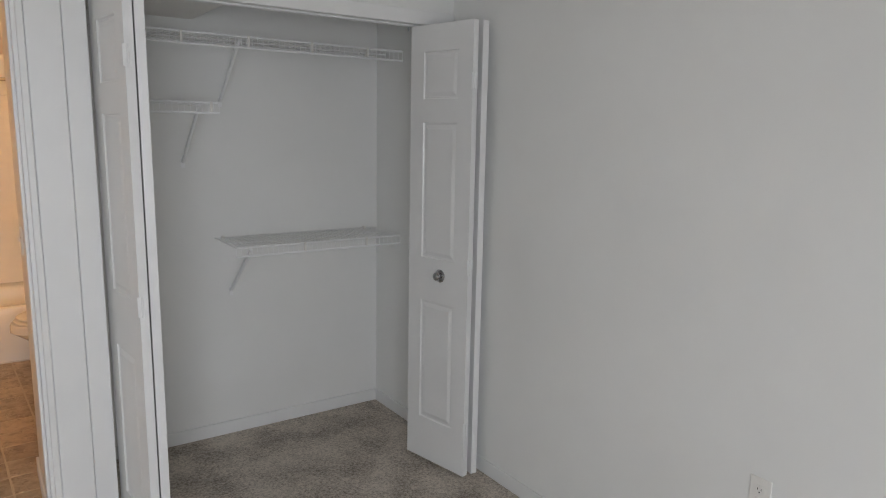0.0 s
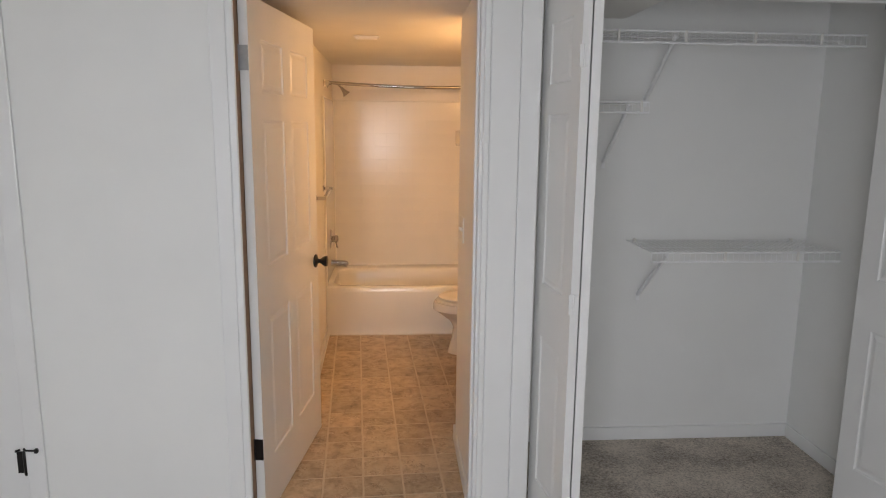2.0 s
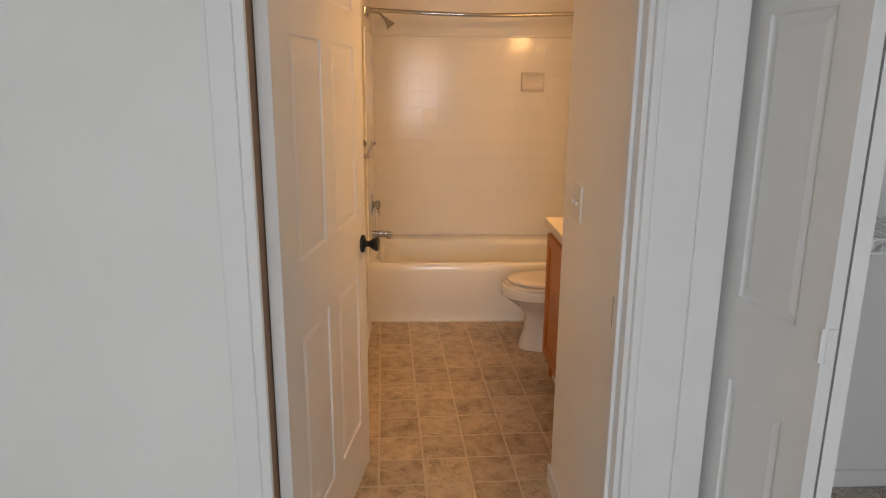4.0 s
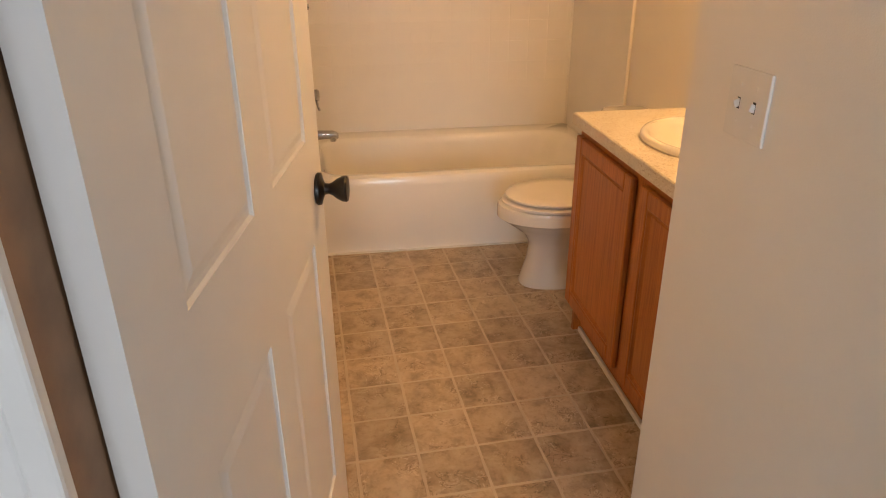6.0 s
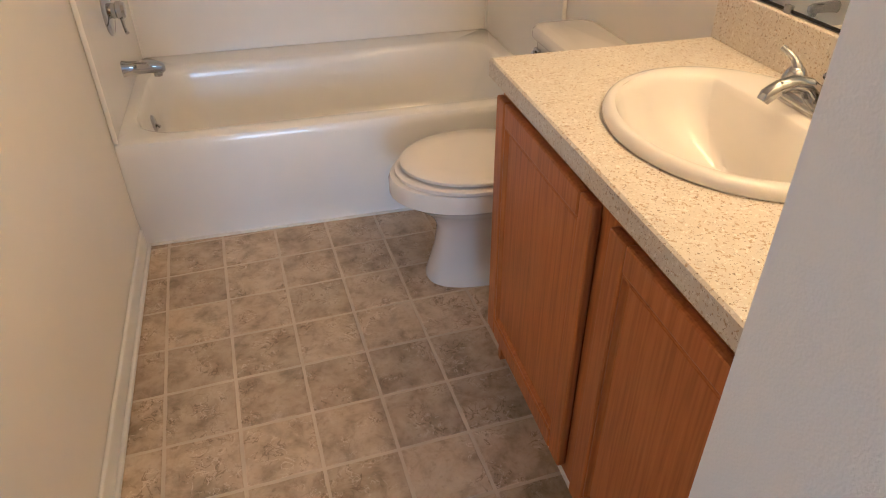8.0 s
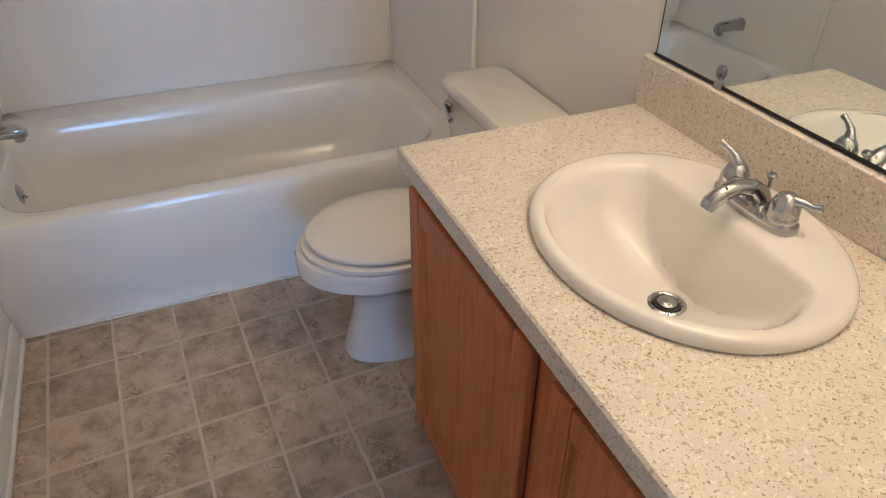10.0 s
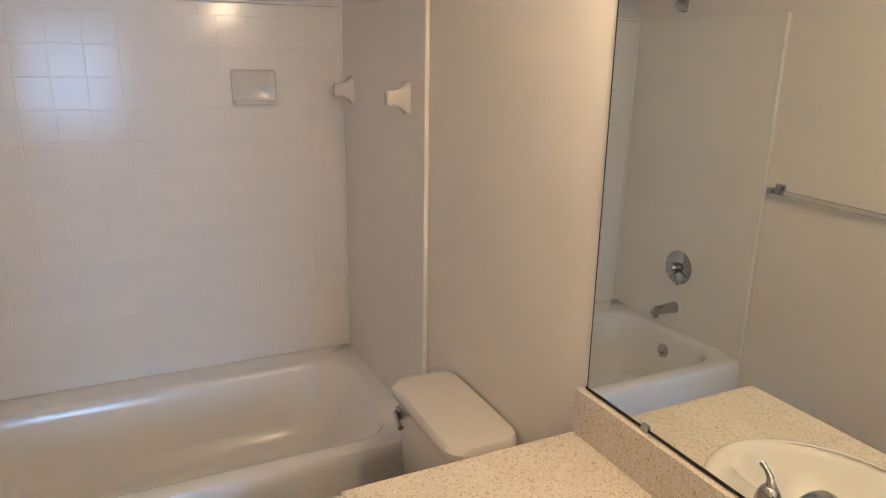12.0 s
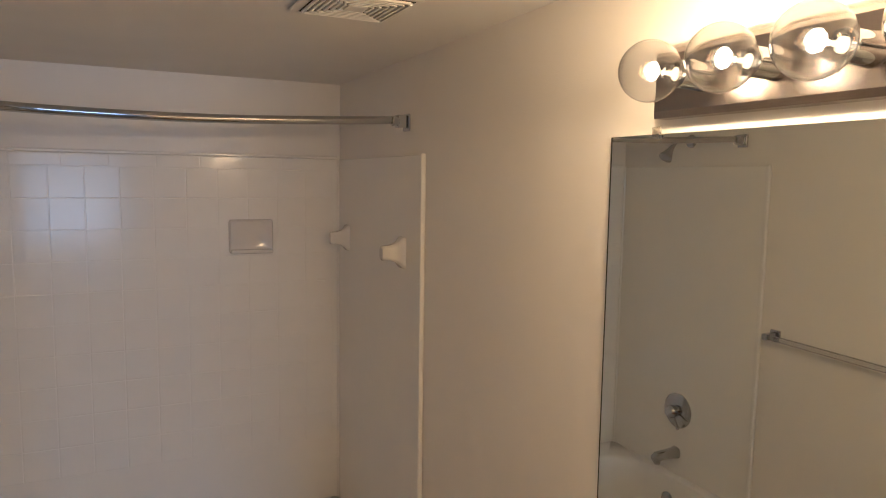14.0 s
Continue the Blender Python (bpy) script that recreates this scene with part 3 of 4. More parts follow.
sw = tagged(new("light_switch"), "white double toggle switch plate by the bathroom door", "light switch")
sw.matrix_basis = pose(CORR, 0.583, 1.152, 0, 0, -90)
part("plate", boxed(-0.058, 0.058, -0.006, 0, -0.058, 0.058, bevel=0.0025), PLASTIC, sw)
for x, up in ((-0.023, 1), (0.023, -1)):
    part("slot", boxed(x - 0.0040, x + 0.0040, -0.0064, -0.0060, -0.0095, 0.0095), DARK, sw)
    bm = boxed(-0.0033, 0.0033, -0.011, 0, -0.0065, 0.0065, bevel=0.0012)
    tg = part("toggle", bm, PLASTIC, sw)
    tg.matrix_basis = pose(x, -0.004, 0.002 * up, 22 * up, 0, 0)
    for z in (-0.030, 0.030):
        bm = bmesh.new()
        lathe(bm, [(0.0033, 0), (0.0028, 0.0012)], M(x, -0.006, z, Matrix.Rotation(radians(90), 4, 'X')), 12)
        part("screw", bm, PLASTIC, sw)

# ---- bathtub ----
tub = thing("bathtub", "white enamelled alcove bathtub with rounded rim", "bathtub", (0, 0, 0))
X0, X1, Y0, Y1 = -0.003, W - 0.004, APRON, BACK - 0.004
bm = bmesh.new()
rings = [rounded(X0, X1, Y0 + 0.014, Y1, 0.012, 0.0), rounded(X0, X1, Y0 + 0.016, Y1, 0.012, 0.082), rounded(X0, X1, Y0 + 0.004, Y1, 0.012, 0.112),
         rounded(X0, X1, Y0, Y1, 0.014, 0.34), rounded(X0, X1, Y0 + 0.001, Y1, 0.016, 0.372), rounded(X0, X1, Y0 + 0.008, Y1, 0.02, 0.386),
         rounded(X0 + 0.004, X1 - 0.004, Y0 + 0.022, Y1 - 0.004, 0.03, 0.392),
         rounded(X0 + 0.040, X1 - 0.055, Y0 + 0.062, Y1 - 0.125, 0.15, 0.391), rounded(X0 + 0.050, X1 - 0.068, Y0 + 0.074, Y1 - 0.137, 0.15, 0.386),
         rounded(X0 + 0.056, X1 - 0.080, Y0 + 0.083, Y1 - 0.145, 0.15, 0.372), rounded(X0 + 0.060, X1 - 0.095, Y0 + 0.090, Y1 - 0.151, 0.15, 0.340),
         rounded(X0 + 0.085, X1 - 0.185, Y0 + 0.115, Y1 - 0.185, 0.15, 0.16), rounded(X0 + 0.110, X1 - 0.235, Y0 + 0.145, Y1 - 0.22, 0.14, 0.095),
         rounded(X0 + 0.18, X1 - 0.31, Y0 + 0.20, Y1 - 0.27, 0.11, 0.072)]
loft(bm, rings)
part("shell", bm, TUB, tub, smooth=True)
bm = bmesh.new()
lathe(bm, [(0.034, 0), (0.034, 0.004), (0.028, 0.009), (0.010, 0.011)], M(0.062, 3.03, 0.285, Matrix.Rotation(radians(82), 4, 'Y')), 28)
ov = part("overflow_plate", bm, CHROME, tub, "round chrome overflow plate", smooth=True)
bm = bmesh.new()
tube(bm, [(0.070, 3.03, 0.285), (0.086, 3.026, 0.272)], [0.004, 0.006], 10)
part("lever", bm, CHROME, ov, smooth=True)
bm = bmesh.new()
lathe(bm, [(0.03, 0), (0.03, 0.003), (0.02, 0.004)], M(0.30, 3.03, 0.0715), 24)
part("drain", bm, CHROME, tub, smooth=True)
structure("trim_caulk", boxed(0.02, 1.50, APRON + 0.005, APRON + 0.016, 0, 0.008, bevel=0.002), CAULK, "white caulk bead under the tub apron", "trim")

# ---- surround ----
ST = 1.832
sur = tagged(new("tub_surround"), "glossy white tub surround moulded with square tiles", "tub surround")
part("back_panel", boxed(0.006, W - 0.006, BACK - 0.010, BACK - 0.002, 0.393, ST, bevel=0.002), SURROUND, sur)
part("side_panel", boxed(W - 0.008, W - 0.001, APRON + 0.016, BACK - 0.010, 0.393, ST, bevel=0.002), SURROUND, sur)
part("side_panel", boxed(0.001, 0.008, APRON + 0.016, BACK - 0.010, 0.393, ST, bevel=0.002), SURROUND, sur)
for x0, x1 in ((W - 0.017, W - 0.001), (0.001, 0.017)):
    part("edge_rib", boxed(x0, x1, APRON + 0.006, APRON + 0.022, 0.393, ST + 0.004, bevel=0.004), SURROUND, sur)
part("top_rib", boxed(0.012, W - 0.018, BACK - 0.018, BACK - 0.002, ST + 0.0005, ST + 0.012, bevel=0.004), SURROUND, sur)
for cx in (0.010, W - 0.010):
    bm = bmesh.new()
    tube(bm, [(cx, BACK - 0.011, 0.394), (cx, BACK - 0.011, ST)], 0.007, 8)
    part("corner_bead", bm, SURROUND, sur, smooth=True)

# soap dish, moulded on the back
sd = tagged(new("soap_dish"), "white ceramic soap dish on the tub wall", "soap dish")
bm = bmesh.new()
SX, SZ = 1.155, 1.525
loft(bm, [[(x, BACK - 0.012 - d, z) for x, z, _ in rounded(SX - w, SX + w, SZ - h, SZ + h, 0.012, 0)] for d, w, h in ((0.0, 0.085, 0.066), (0.012, 0.083, 0.064), (0.017, 0.078, 0.059), (0.015, 0.070, 0.050), (0.010, 0.060, 0.040))])
part("frame", bm, PORCELAIN, sd, smooth=True)
bm = boxed(SX - 0.080, SX + 0.080, BACK - 0.048, BACK - 0.012, SZ - 0.066, SZ - 0.050, bevel=0.006)
part("tray", bm, PORCELAIN, sd, smooth=True)


def bar_post(y):
    """Flared ceramic holder of a towel bar on the vanity side wall; the bar itself is gone."""
    e = tagged(new("ceramic_bar_holder"), "white flared ceramic bar holder without its bar", "bar holder", "ceramic bar holders")
    bm = bmesh.new()
    loft(bm, [[(W - 0.008 - d, y + a, 1.520 + b) for a, b, _ in rounded(-w, w, -h, h, min(w, h) * 0.5, 0)] for d, w, h in
              ((0, 0.034, 0.052), (0.006, 0.033, 0.050), (0.016, 0.026, 0.038), (0.030, 0.021, 0.029), (0.048, 0.019, 0.025), (0.068, 0.018, 0.024), (0.073, 0.014, 0.019))])
    part("body", bm, PORCELAIN, e, smooth=True)
    return e


for yy in (2.795, 3.365):
    bar_post(yy)

# ---- shower fittings ----
rod = tagged(new("shower_rod"), "curved polished chrome shower curtain rod", "curtain rod")
bm = bmesh.new()
tube(bm, [(0.03 + 1.46 * i / 24, 2.772 - 0.035 * math.sin(math.pi * i / 24), 1.942 - 0.028 * math.sin(math.pi * i / 24)) for i in range(25)], 0.0125, 14)
part("tube", bm, CHROME, rod, smooth=True)
for x, s in ((0.002, 1), (W - 0.002, -1)):
    part("flange", boxed(min(x, x + s * 0.008), max(x, x + s * 0.008), 2.748, 2.796, 1.908, 1.962, bevel=0.003), CHROME, rod)
    part("bracket", boxed(min(x + s * 0.008, x + s * 0.04), max(x + s * 0.008, x + s * 0.04), 2.757, 2.787, 1.918, 1.958, bevel=0.004), CHROME, rod)
    bm = bmesh.new()
    lathe(bm, [(0.015, 0), (0.0155, 0.002), (0.0155, 0.02), (0.014, 0.022)], M(x + s * 0.036 if s > 0 else x - 0.058, 2.772 - 0.006, 1.938, UPX), 18)
    part("collar", bm, CHROME, rod, smooth=True)

shw = tagged(new("wall_shower"), "chrome shower head on a bent arm", "shower")
SY = 3.055
bm = bmesh.new()
tube(bm, [(0.002, SY, 1.945), (0.05, SY, 1.955), (0.085, SY, 1.945), (0.115, SY, 1.915)], 0.0085, 12)
part("arm", bm, CHROME, shw, smooth=True)
bm = bmesh.new()
lathe(bm, [(0.030, 0), (0.028, 0.006), (0.012, 0.012)], M(0.001, SY, 1.945, UPX), 24)
part("escutcheon", bm, CHROME, shw, smooth=True)
bm = bmesh.new()
lathe(bm, [(0.010, 0), (0.013, 0.012), (0.014, 0.022), (0.022, 0.045), (0.031, 0.062), (0.031, 0.068), (0.027, 0.069)], M(0.112, SY, 1.920, Matrix.Rotation(radians(142), 4, 'Y')), 24)
part("head", bm, CHROME, shw, smooth=True)

val = tagged(new("shower_valve"), "round chrome shower valve with lever", "shower valve")
VY, VZ = 3.045, 0.700
bm = bmesh.new()
lathe(bm, [(0.082, 0), (0.082, 0.003), (0.074, 0.009), (0.040, 0.014), (0.034, 0.016)], M(0.008, VY, VZ, UPX), 40)
part("escutcheon", bm, CHROME, val, smooth=True)
bm = bmesh.new()
lathe(bm, [(0.026, 0.010), (0.026, 0.030), (0.030, 0.034), (0.031, 0.050), (0.024, 0.060), (0.006, 0.063)], M(0.008, VY, VZ, UPX), 28)
hd = part("handle", bm, CHROME, val, smooth=True)
bm = bmesh.new()
tube(bm, [(0.052, VY - 0.01, VZ - 0.015), (0.060, VY - 0.045, VZ - 0.050), (0.066, VY - 0.060, VZ - 0.062)], [0.007, 0.0055, 0.007], 12)
part("lever", bm, CHROME, hd, smooth=True)

sp = tagged(new("tub_spout"), "polished chrome tub spout", "tub spout")
bm = bmesh.new()
loft(bm, [[(0.008 + d, VY + a, 0.497 + b + dz) for a, b, _ in rounded(-w, w, -h, h, min(w, h) * 0.8, 0)] for d, w, h, dz in
          ((0, 0.028, 0.028, 0), (0.006, 0.027, 0.027, 0), (0.02, 0.023, 0.024, 0), (0.08, 0.022, 0.022, 0), (0.115, 0.022, 0.022, -0.002), (0.135, 0.019, 0.018, -0.006), (0.142, 0.010, 0.010, -0.008))])
part("body", bm, CHROME, sp, smooth=True)
bm = bmesh.new()
lathe(bm, [(0.015, 0), (0.016, 0.004), (0.016, 0.022), (0.013, 0.024)], M(0.122, VY, 0.462), 20)
part("outlet", bm, CHROME, sp, smooth=True)

# towel bar on the long wall
tb = tagged(new("towel_bar"), "clear towel bar on square chrome posts", "towel bar")
for y in (2.56, 1.95):
    xw = 0.034 * (APRON - y) / (APRON - 1.0)
    zz = 1.162 if y > 2.2 else 1.150
    p = part("post", boxed(xw, xw + 0.010, y - 0.022, y + 0.022, zz - 0.022, zz + 0.022, bevel=0.003), CHROME, tb)
    part("arm", boxed(xw + 0.010, xw + 0.072, y - 0.012, y + 0.012, zz - 0.012, zz + 0.012, bevel=0.003), CHROME, p)
bm = bmesh.new()
loft(bm, [[(x + a, y, z + b) for a, b in ((-0.009, -0.009), (0.009, -0.009), (0.009, 0.009), (-0.009, 0.009))] for x, y, z in ((0.058, 2.547, 1.162), (0.072, 1.9625, 1.150))])
part("bar", bm, ACRYLIC, tb, "clear square acrylic bar")

# ---- toilet ----
TY = 2.215
TKY = 2.228     # tank
wc = tagged(new("toilet"), "white porcelain toilet with closed lid", "toilet")
bm = bmesh.new()
loft(bm, [oval(1.12, TY, 0.0, 0.202, 0.106, p=2.5), oval(1.12, TY, 0.010, 0.201, 0.105, p=2.5), oval(1.123, TY, 0.05, 0.192, 0.100, p=2.5), oval(1.13, TY, 0.12, 0.180, 0.092, p=2.4),
          oval(1.132, TY, 0.20, 0.176, 0.092, p=2.3), oval(1.118, TY, 0.245, 0.188, 0.108, p=2.2), oval(1.092, TY, 0.285, 0.213, 0.140), oval(1.070, TY, 0.315, 0.234, 0.167),
          oval(1.062, TY, 0.328, 0.241, 0.176), oval(1.058, TY, 0.334, 0.247, 0.184), oval(1.058, TY, 0.376, 0.247, 0.184), oval(1.058, TY, 0.389, 0.242, 0.180), oval(1.06, TY, 0.394, 0.225, 0.165)])
box(bm, 1.22, 1.46, TY - 0.11, TY + 0.11, 0.22, 0.385, bevel=0.02)
part("bowl", bm, PORCELAIN, wc, smooth=True).scale.z = 0.975
for dy in (-0.098, 0.098):
    bm = bmesh.new()
    lathe(bm, [(0.013, 0), (0.013, 0.008), (0.007, 0.016)], M(1.17, TY + dy * 1.05, 0.018), 16)
    part("bolt_cap", bm, PLASTIC, wc, smooth=True)
bm = bmesh.new()
loft(bm, [oval(1.070, TY, 0.393, 0.232, 0.178, 48), oval(1.070, TY, 0.395, 0.239, 0.186, 48), oval(1.070, TY, 0.405, 0.239, 0.186, 48), oval(1.070, TY, 0.409, 0.232, 0.179, 48)])
part("seat", bm, SEATPLASTIC, wc, smooth=True).scale.z = 0.975
bm = bmesh.new()
loft(bm, [oval(1.075, TY, 0.4175, 0.222, 0.172, 48), oval(1.075, TY, 0.4205, 0.228, 0.178, 48), oval(1.075, TY, 0.4290, 0.228, 0.178, 48), oval(1.075, TY, 0.4340, 0.221, 0.171, 48), oval(1.075, TY, 0.4358, 0.16, 0.12, 48)])
part("lid", bm, SEATPLASTIC, wc, smooth=True).scale.z = 0.975
for dy in (-0.06, 0.06):
    part("seat_hinge", boxed(1.275, 1.31, TY + dy - 0.02, TY + dy + 0.02, 0.394, 0.436, bevel=0.005), SEATPLASTIC, wc)
TX0 = 1.322
bm = bmesh.new()
loft(bm, [rounded(TX0 + 0.03, W - 0.015, TKY - 0.18, TKY + 0.18, 0.03, 0.385), rounded(TX0 + 0.015, W - 0.012, TKY - 0.19, TKY + 0.19, 0.04, 0.42),
          rounded(TX0, W - 0.012, TKY - 0.205, TKY + 0.205, 0.045, 0.69)])
part("tank", bm, PORCELAIN, wc, smooth=True)
bm = bmesh.new()
loft(bm, [rounded(TX0 - 0.010, W - 0.008, TKY - 0.214, TKY + 0.214, 0.045, 0.691), rounded(TX0 - 0.014, W - 0.006, TKY - 0.218, TKY + 0.218, 0.05, 0.697), rounded(TX0 - 0.014, W - 0.006, TKY - 0.218, TKY + 0.218, 0.05, 0.716),
          rounded(TX0 - 0.006, W - 0.010, TKY - 0.211, TKY + 0.211, 0.05, 0.727), rounded(TX0 + 0.02, W - 0.03, TKY - 0.185, TKY + 0.185, 0.05, 0.732)])
part("tank_lid", bm, PORCELAIN, wc, smooth=True)
bm = boxed(TX0 - 0.012, TX0 + 0.002, TKY + 0.125, TKY + 0.165, 0.640, 0.668, bevel=0.004)
tube(bm, [(TX0 - 0.016, TKY + 0.150, 0.655), (TX0 - 0.022, TKY + 0.115, 0.648), (TX0 - 0.024, TKY + 0.085, 0.640)], [0.008, 0.007, 0.009], 10)
part("flush_lever", bm, CHROME, wc, "chrome flush lever")

# ---- vanity ----
VE = 1.792          # far end of the cabinet
VF = 1.005          # cabinet front
CT = 0.860          # counter top
van = tagged(new("vanity_cabinet"), "reddish stained oak vanity cabinet with two doors", "vanity")
bm = bmesh.new()
box(bm, VF + 0.02, W - 0.002, VE - 0.018, VE, 0.0, 0.818)
box(bm, VF + 0.02, W - 0.002, CEND + 0.008, CEND + 0.026, 0.0, 0.818)
box(bm, VF + 0.02, W - 0.002, CEND + 0.026, VE - 0.018, 0.12, 0.135)
part("carcass", bm, OAK, van)
bm = bmesh.new()
for y0, y1 in ((CEND + 0.008, CEND + 0.05), (1.235, 1.30), (VE - 0.040, VE)):
    box(bm, VF, VF + 0.0195, y0, y1, 0.118, 0.818)
for y0, y1 in ((CEND + 0.05, 1.235), (1.30, VE - 0.040)):
    box(bm, VF, VF + 0.0195, y0, y1, 0.118, 0.165)
    box(bm, VF, VF + 0.0195, y0, y1, 0.760, 0.818)
part("face_frame", bm, OAK, van)
part("toe_kick", boxed(VF + 0.05, VF + 0.066, CEND + 0.03, VE - 0.02, 0.0, 0.1195), OAK, van)
part("kick_strip", boxed(VF + 0.035, VF + 0.049, CEND + 0.03, VE - 0.03, 0.0, 0.022, bevel=0.004), TRIM, van, "white quarter round strip at the toe kick")


def cabinet_door(y0, y1, z0=0.140, z1=0.785):
    t, s = 0.019, 0.052
    x1 = VF - 0.001
    bm = bmesh.new()
    loft(bm, [[(x1 - q, y0 + o, z0 + o), (x1 - q, y1 - o, z0 + o), (x1 - q, y1 - o, z1 - o), (x1 - q, y0 + o, z1 - o)] for o, q in
              ((s + 0.001, 0.001), (s + 0.001, 0.016), (s + 0.005, 0.0165), (s + 0.009, 0.009), (s + 0.013, 0.006), (s + 0.016, 0.0095), (s + 0.020, 0.0095))])
    d = part("door", bm, OAK, van)
    for a, b in ((y0, y0 + s), (y1 - s, y1)):
        part("stile", boxed(x1 - t, x1, a, b, z0, z1, bevel=0.005), OAK, d)
    for a, b in ((z0, z0 + s), (z1 - s, z1)):
        part("rail", boxed(x1 - t, x1, y0 + s + 0.0005, y1 - s - 0.0005, a, b, bevel=0.005), OAK, d)
    return d


cabinet_door(1.298, 1.784)
cabinet_door(0.802, 1.240)

# counter with an oval cut-out
ctp = tagged(new("vanity_counter"), "cream speckled laminate countertop with backsplash", "countertop")
KX0, KX1, KY0, KY1 = 0.974, W - 0.002, CEND + 0.008, 1.806
SCX, SCY, SRX, SRY = 1.264, 1.357, 0.215, 0.252
corners = [math.atan2(y - SCY, x - SCX) for x in (KX0, KX1) for y in (KY0, KY1)]
angs = sorted([2 * math.pi * i / 64 - math.pi for i in range(64)] + corners)


def on_rect(a, inset=0.0):
    c, s = math.cos(a), math.sin(a)
    k = min(((KX1 - inset - SCX) if c > 0 else (KX0 + inset - SCX)) / c if abs(c) > 1e-6 else 9, ((KY1 - inset - SCY) if s > 0 else (KY0 + inset - SCY)) / s if abs(s) > 1e-6 else 9)
    return SCX + k * c, SCY + k * s


def on_oval(a, rx, ry, cx=SCX, cy=SCY):
    k = 1 / math.hypot(math.cos(a) / rx, math.sin(a) / ry)
    return cx + k * math.cos(a), cy + k * math.sin(a)


bm = bmesh.new()
hole = lambda z: [(*on_oval(a, SRX - 0.015, SRY - 0.015), z) for a in angs]
loft(bm, [hole(CT - 0.040), [(*on_rect(a), CT - 0.040) for a in angs], [(*on_rect(a), CT - 0.004) for a in angs], [(*on_rect(a, 0.004), CT) for a in angs], hole(CT), hole(CT - 0.040)], False, False)
bmesh.ops.remove_doubles(bm, verts=bm.verts, dist=1e-5)
part("slab", bm, SPECKLE, ctp)
part("backsplash", boxed(W - 0.021, W - 0.002, KY0, KY1 - 0.001, CT + 0.0005, CT + 0.106, bevel=0.002), SPECKLE, ctp)

snk = tagged(new("sink"), "white oval drop-in porcelain sink", "sink")
rings = []
for k, z, dx in ((0.996, CT + 0.001, 0), (1.004, CT + 0.004, 0), (1.005, CT + 0.009, 0), (0.999, CT + 0.014, 0), (0.986, CT + 0.0185, 0), (0.966, CT + 0.0215, 0), (0.940, CT + 0.0225, 0), (0.910, CT + 0.0215, 0)):
    rings.append([(*on_oval(a, SRX * k, SRY * k), z) for a in angs])


def basin(a, rx, ry, cx, flat):
    """Oval whose rear side is pressed flat, with soft corners."""
    x, y = on_oval(a, rx, ry, cx, SCY)
    d, k = x - cx - flat, 0.008
    return cx + flat + 0.5 * (d - math.hypot(d, k)) + 0.18 * k - 0.35 * ((y - SCY) / ry) ** 2 * max(0, x - cx) * 0.3, y


for rx, ry, cx, flat, z in ((0.187, 0.221, 1.246, 0.104, CT + 0.0185), (0.181, 0.215, 1.245, 0.099, CT + 0.014), (0.174, 0.208, 1.244, 0.094, CT + 0.003),
                            (0.158, 0.190, 1.244, 0.084, CT - 0.035), (0.138, 0.167, 1.245, 0.076, CT - 0.062), (0.112, 0.136, 1.248, 0.067, CT - 0.088),
                            (0.080, 0.096, 1.257, 0.056, CT - 0.110), (0.045, 0.050, 1.268, 0.046, CT - 0.124), (0.024, 0.024, 1.272, 0.034, CT - 0.129)):
    rings.append([(*basin(a, rx, ry, cx, flat), z) for a in angs])
bm = bmesh.new()
loft(bm, rings, False, True)
part("bowl", bm, PORCELAIN, snk, smooth=True)
bm = bmesh.new()
lathe(bm, [(0.030, 0), (0.031, 0.002), (0.026, 0.004), (0.022, 0.001)], M(1.270, SCY, CT - 0.12825), 28)
dr = part("drain", bm, CHROME, snk, smooth=True)
# dark disc in place of the shaded opening
bm = bmesh.new()
lathe(bm, [(0.0215, 0.0), (0.0215, 0.002)], M(1.270, SCY, CT - 0.12715), 24)
part("drain_hole", bm, DRAINSHADE, dr)
bm = bmesh.new()
lathe(bm, [(0.015, 0.0), (0.016, 0.003), (0.012, 0.006), (0.003, 0.007)], M(1.270, SCY, CT - 0.1255), 24)
part("stopper", bm, CHROME, dr, smooth=True)
# faucet on the rear deck of the sink
fc = thing("faucet", "chrome two handle bathroom faucet", "faucet", (1.398, 1.358, CT + 0.020))
bm = bmesh.new()
loft(bm, [oval(0, 0, z, rx, ry, 36, 3.0) for z, rx, ry in ((0, 0.026, 0.078), (0.003, 0.027, 0.079), (0.013, 0.0265, 0.078), (0.019, 0.022, 0.073), (0.021, 0.016, 0.066))])
part("base", bm, CHROME, fc, smooth=True)
part("gasket", boxed(-0.018, 0.018, -0.062, 0.062, -0.003, 0.0), DARK, fc)
bm = bmesh.new()
tube(bm, [(0.006, 0, 0.012), (0.000, 0, 0.030), (-0.018, 0, 0.044), (-0.045, 0, 0.050), (-0.072, 0, 0.045), (-0.092, 0, 0.033), (-0.098, 0, 0.024)],
     [0.020, 0.0165, 0.0138, 0.0128, 0.0130, 0.0135, 0.0105], 18)
part("spout", bm, CHROME, fc, smooth=True)
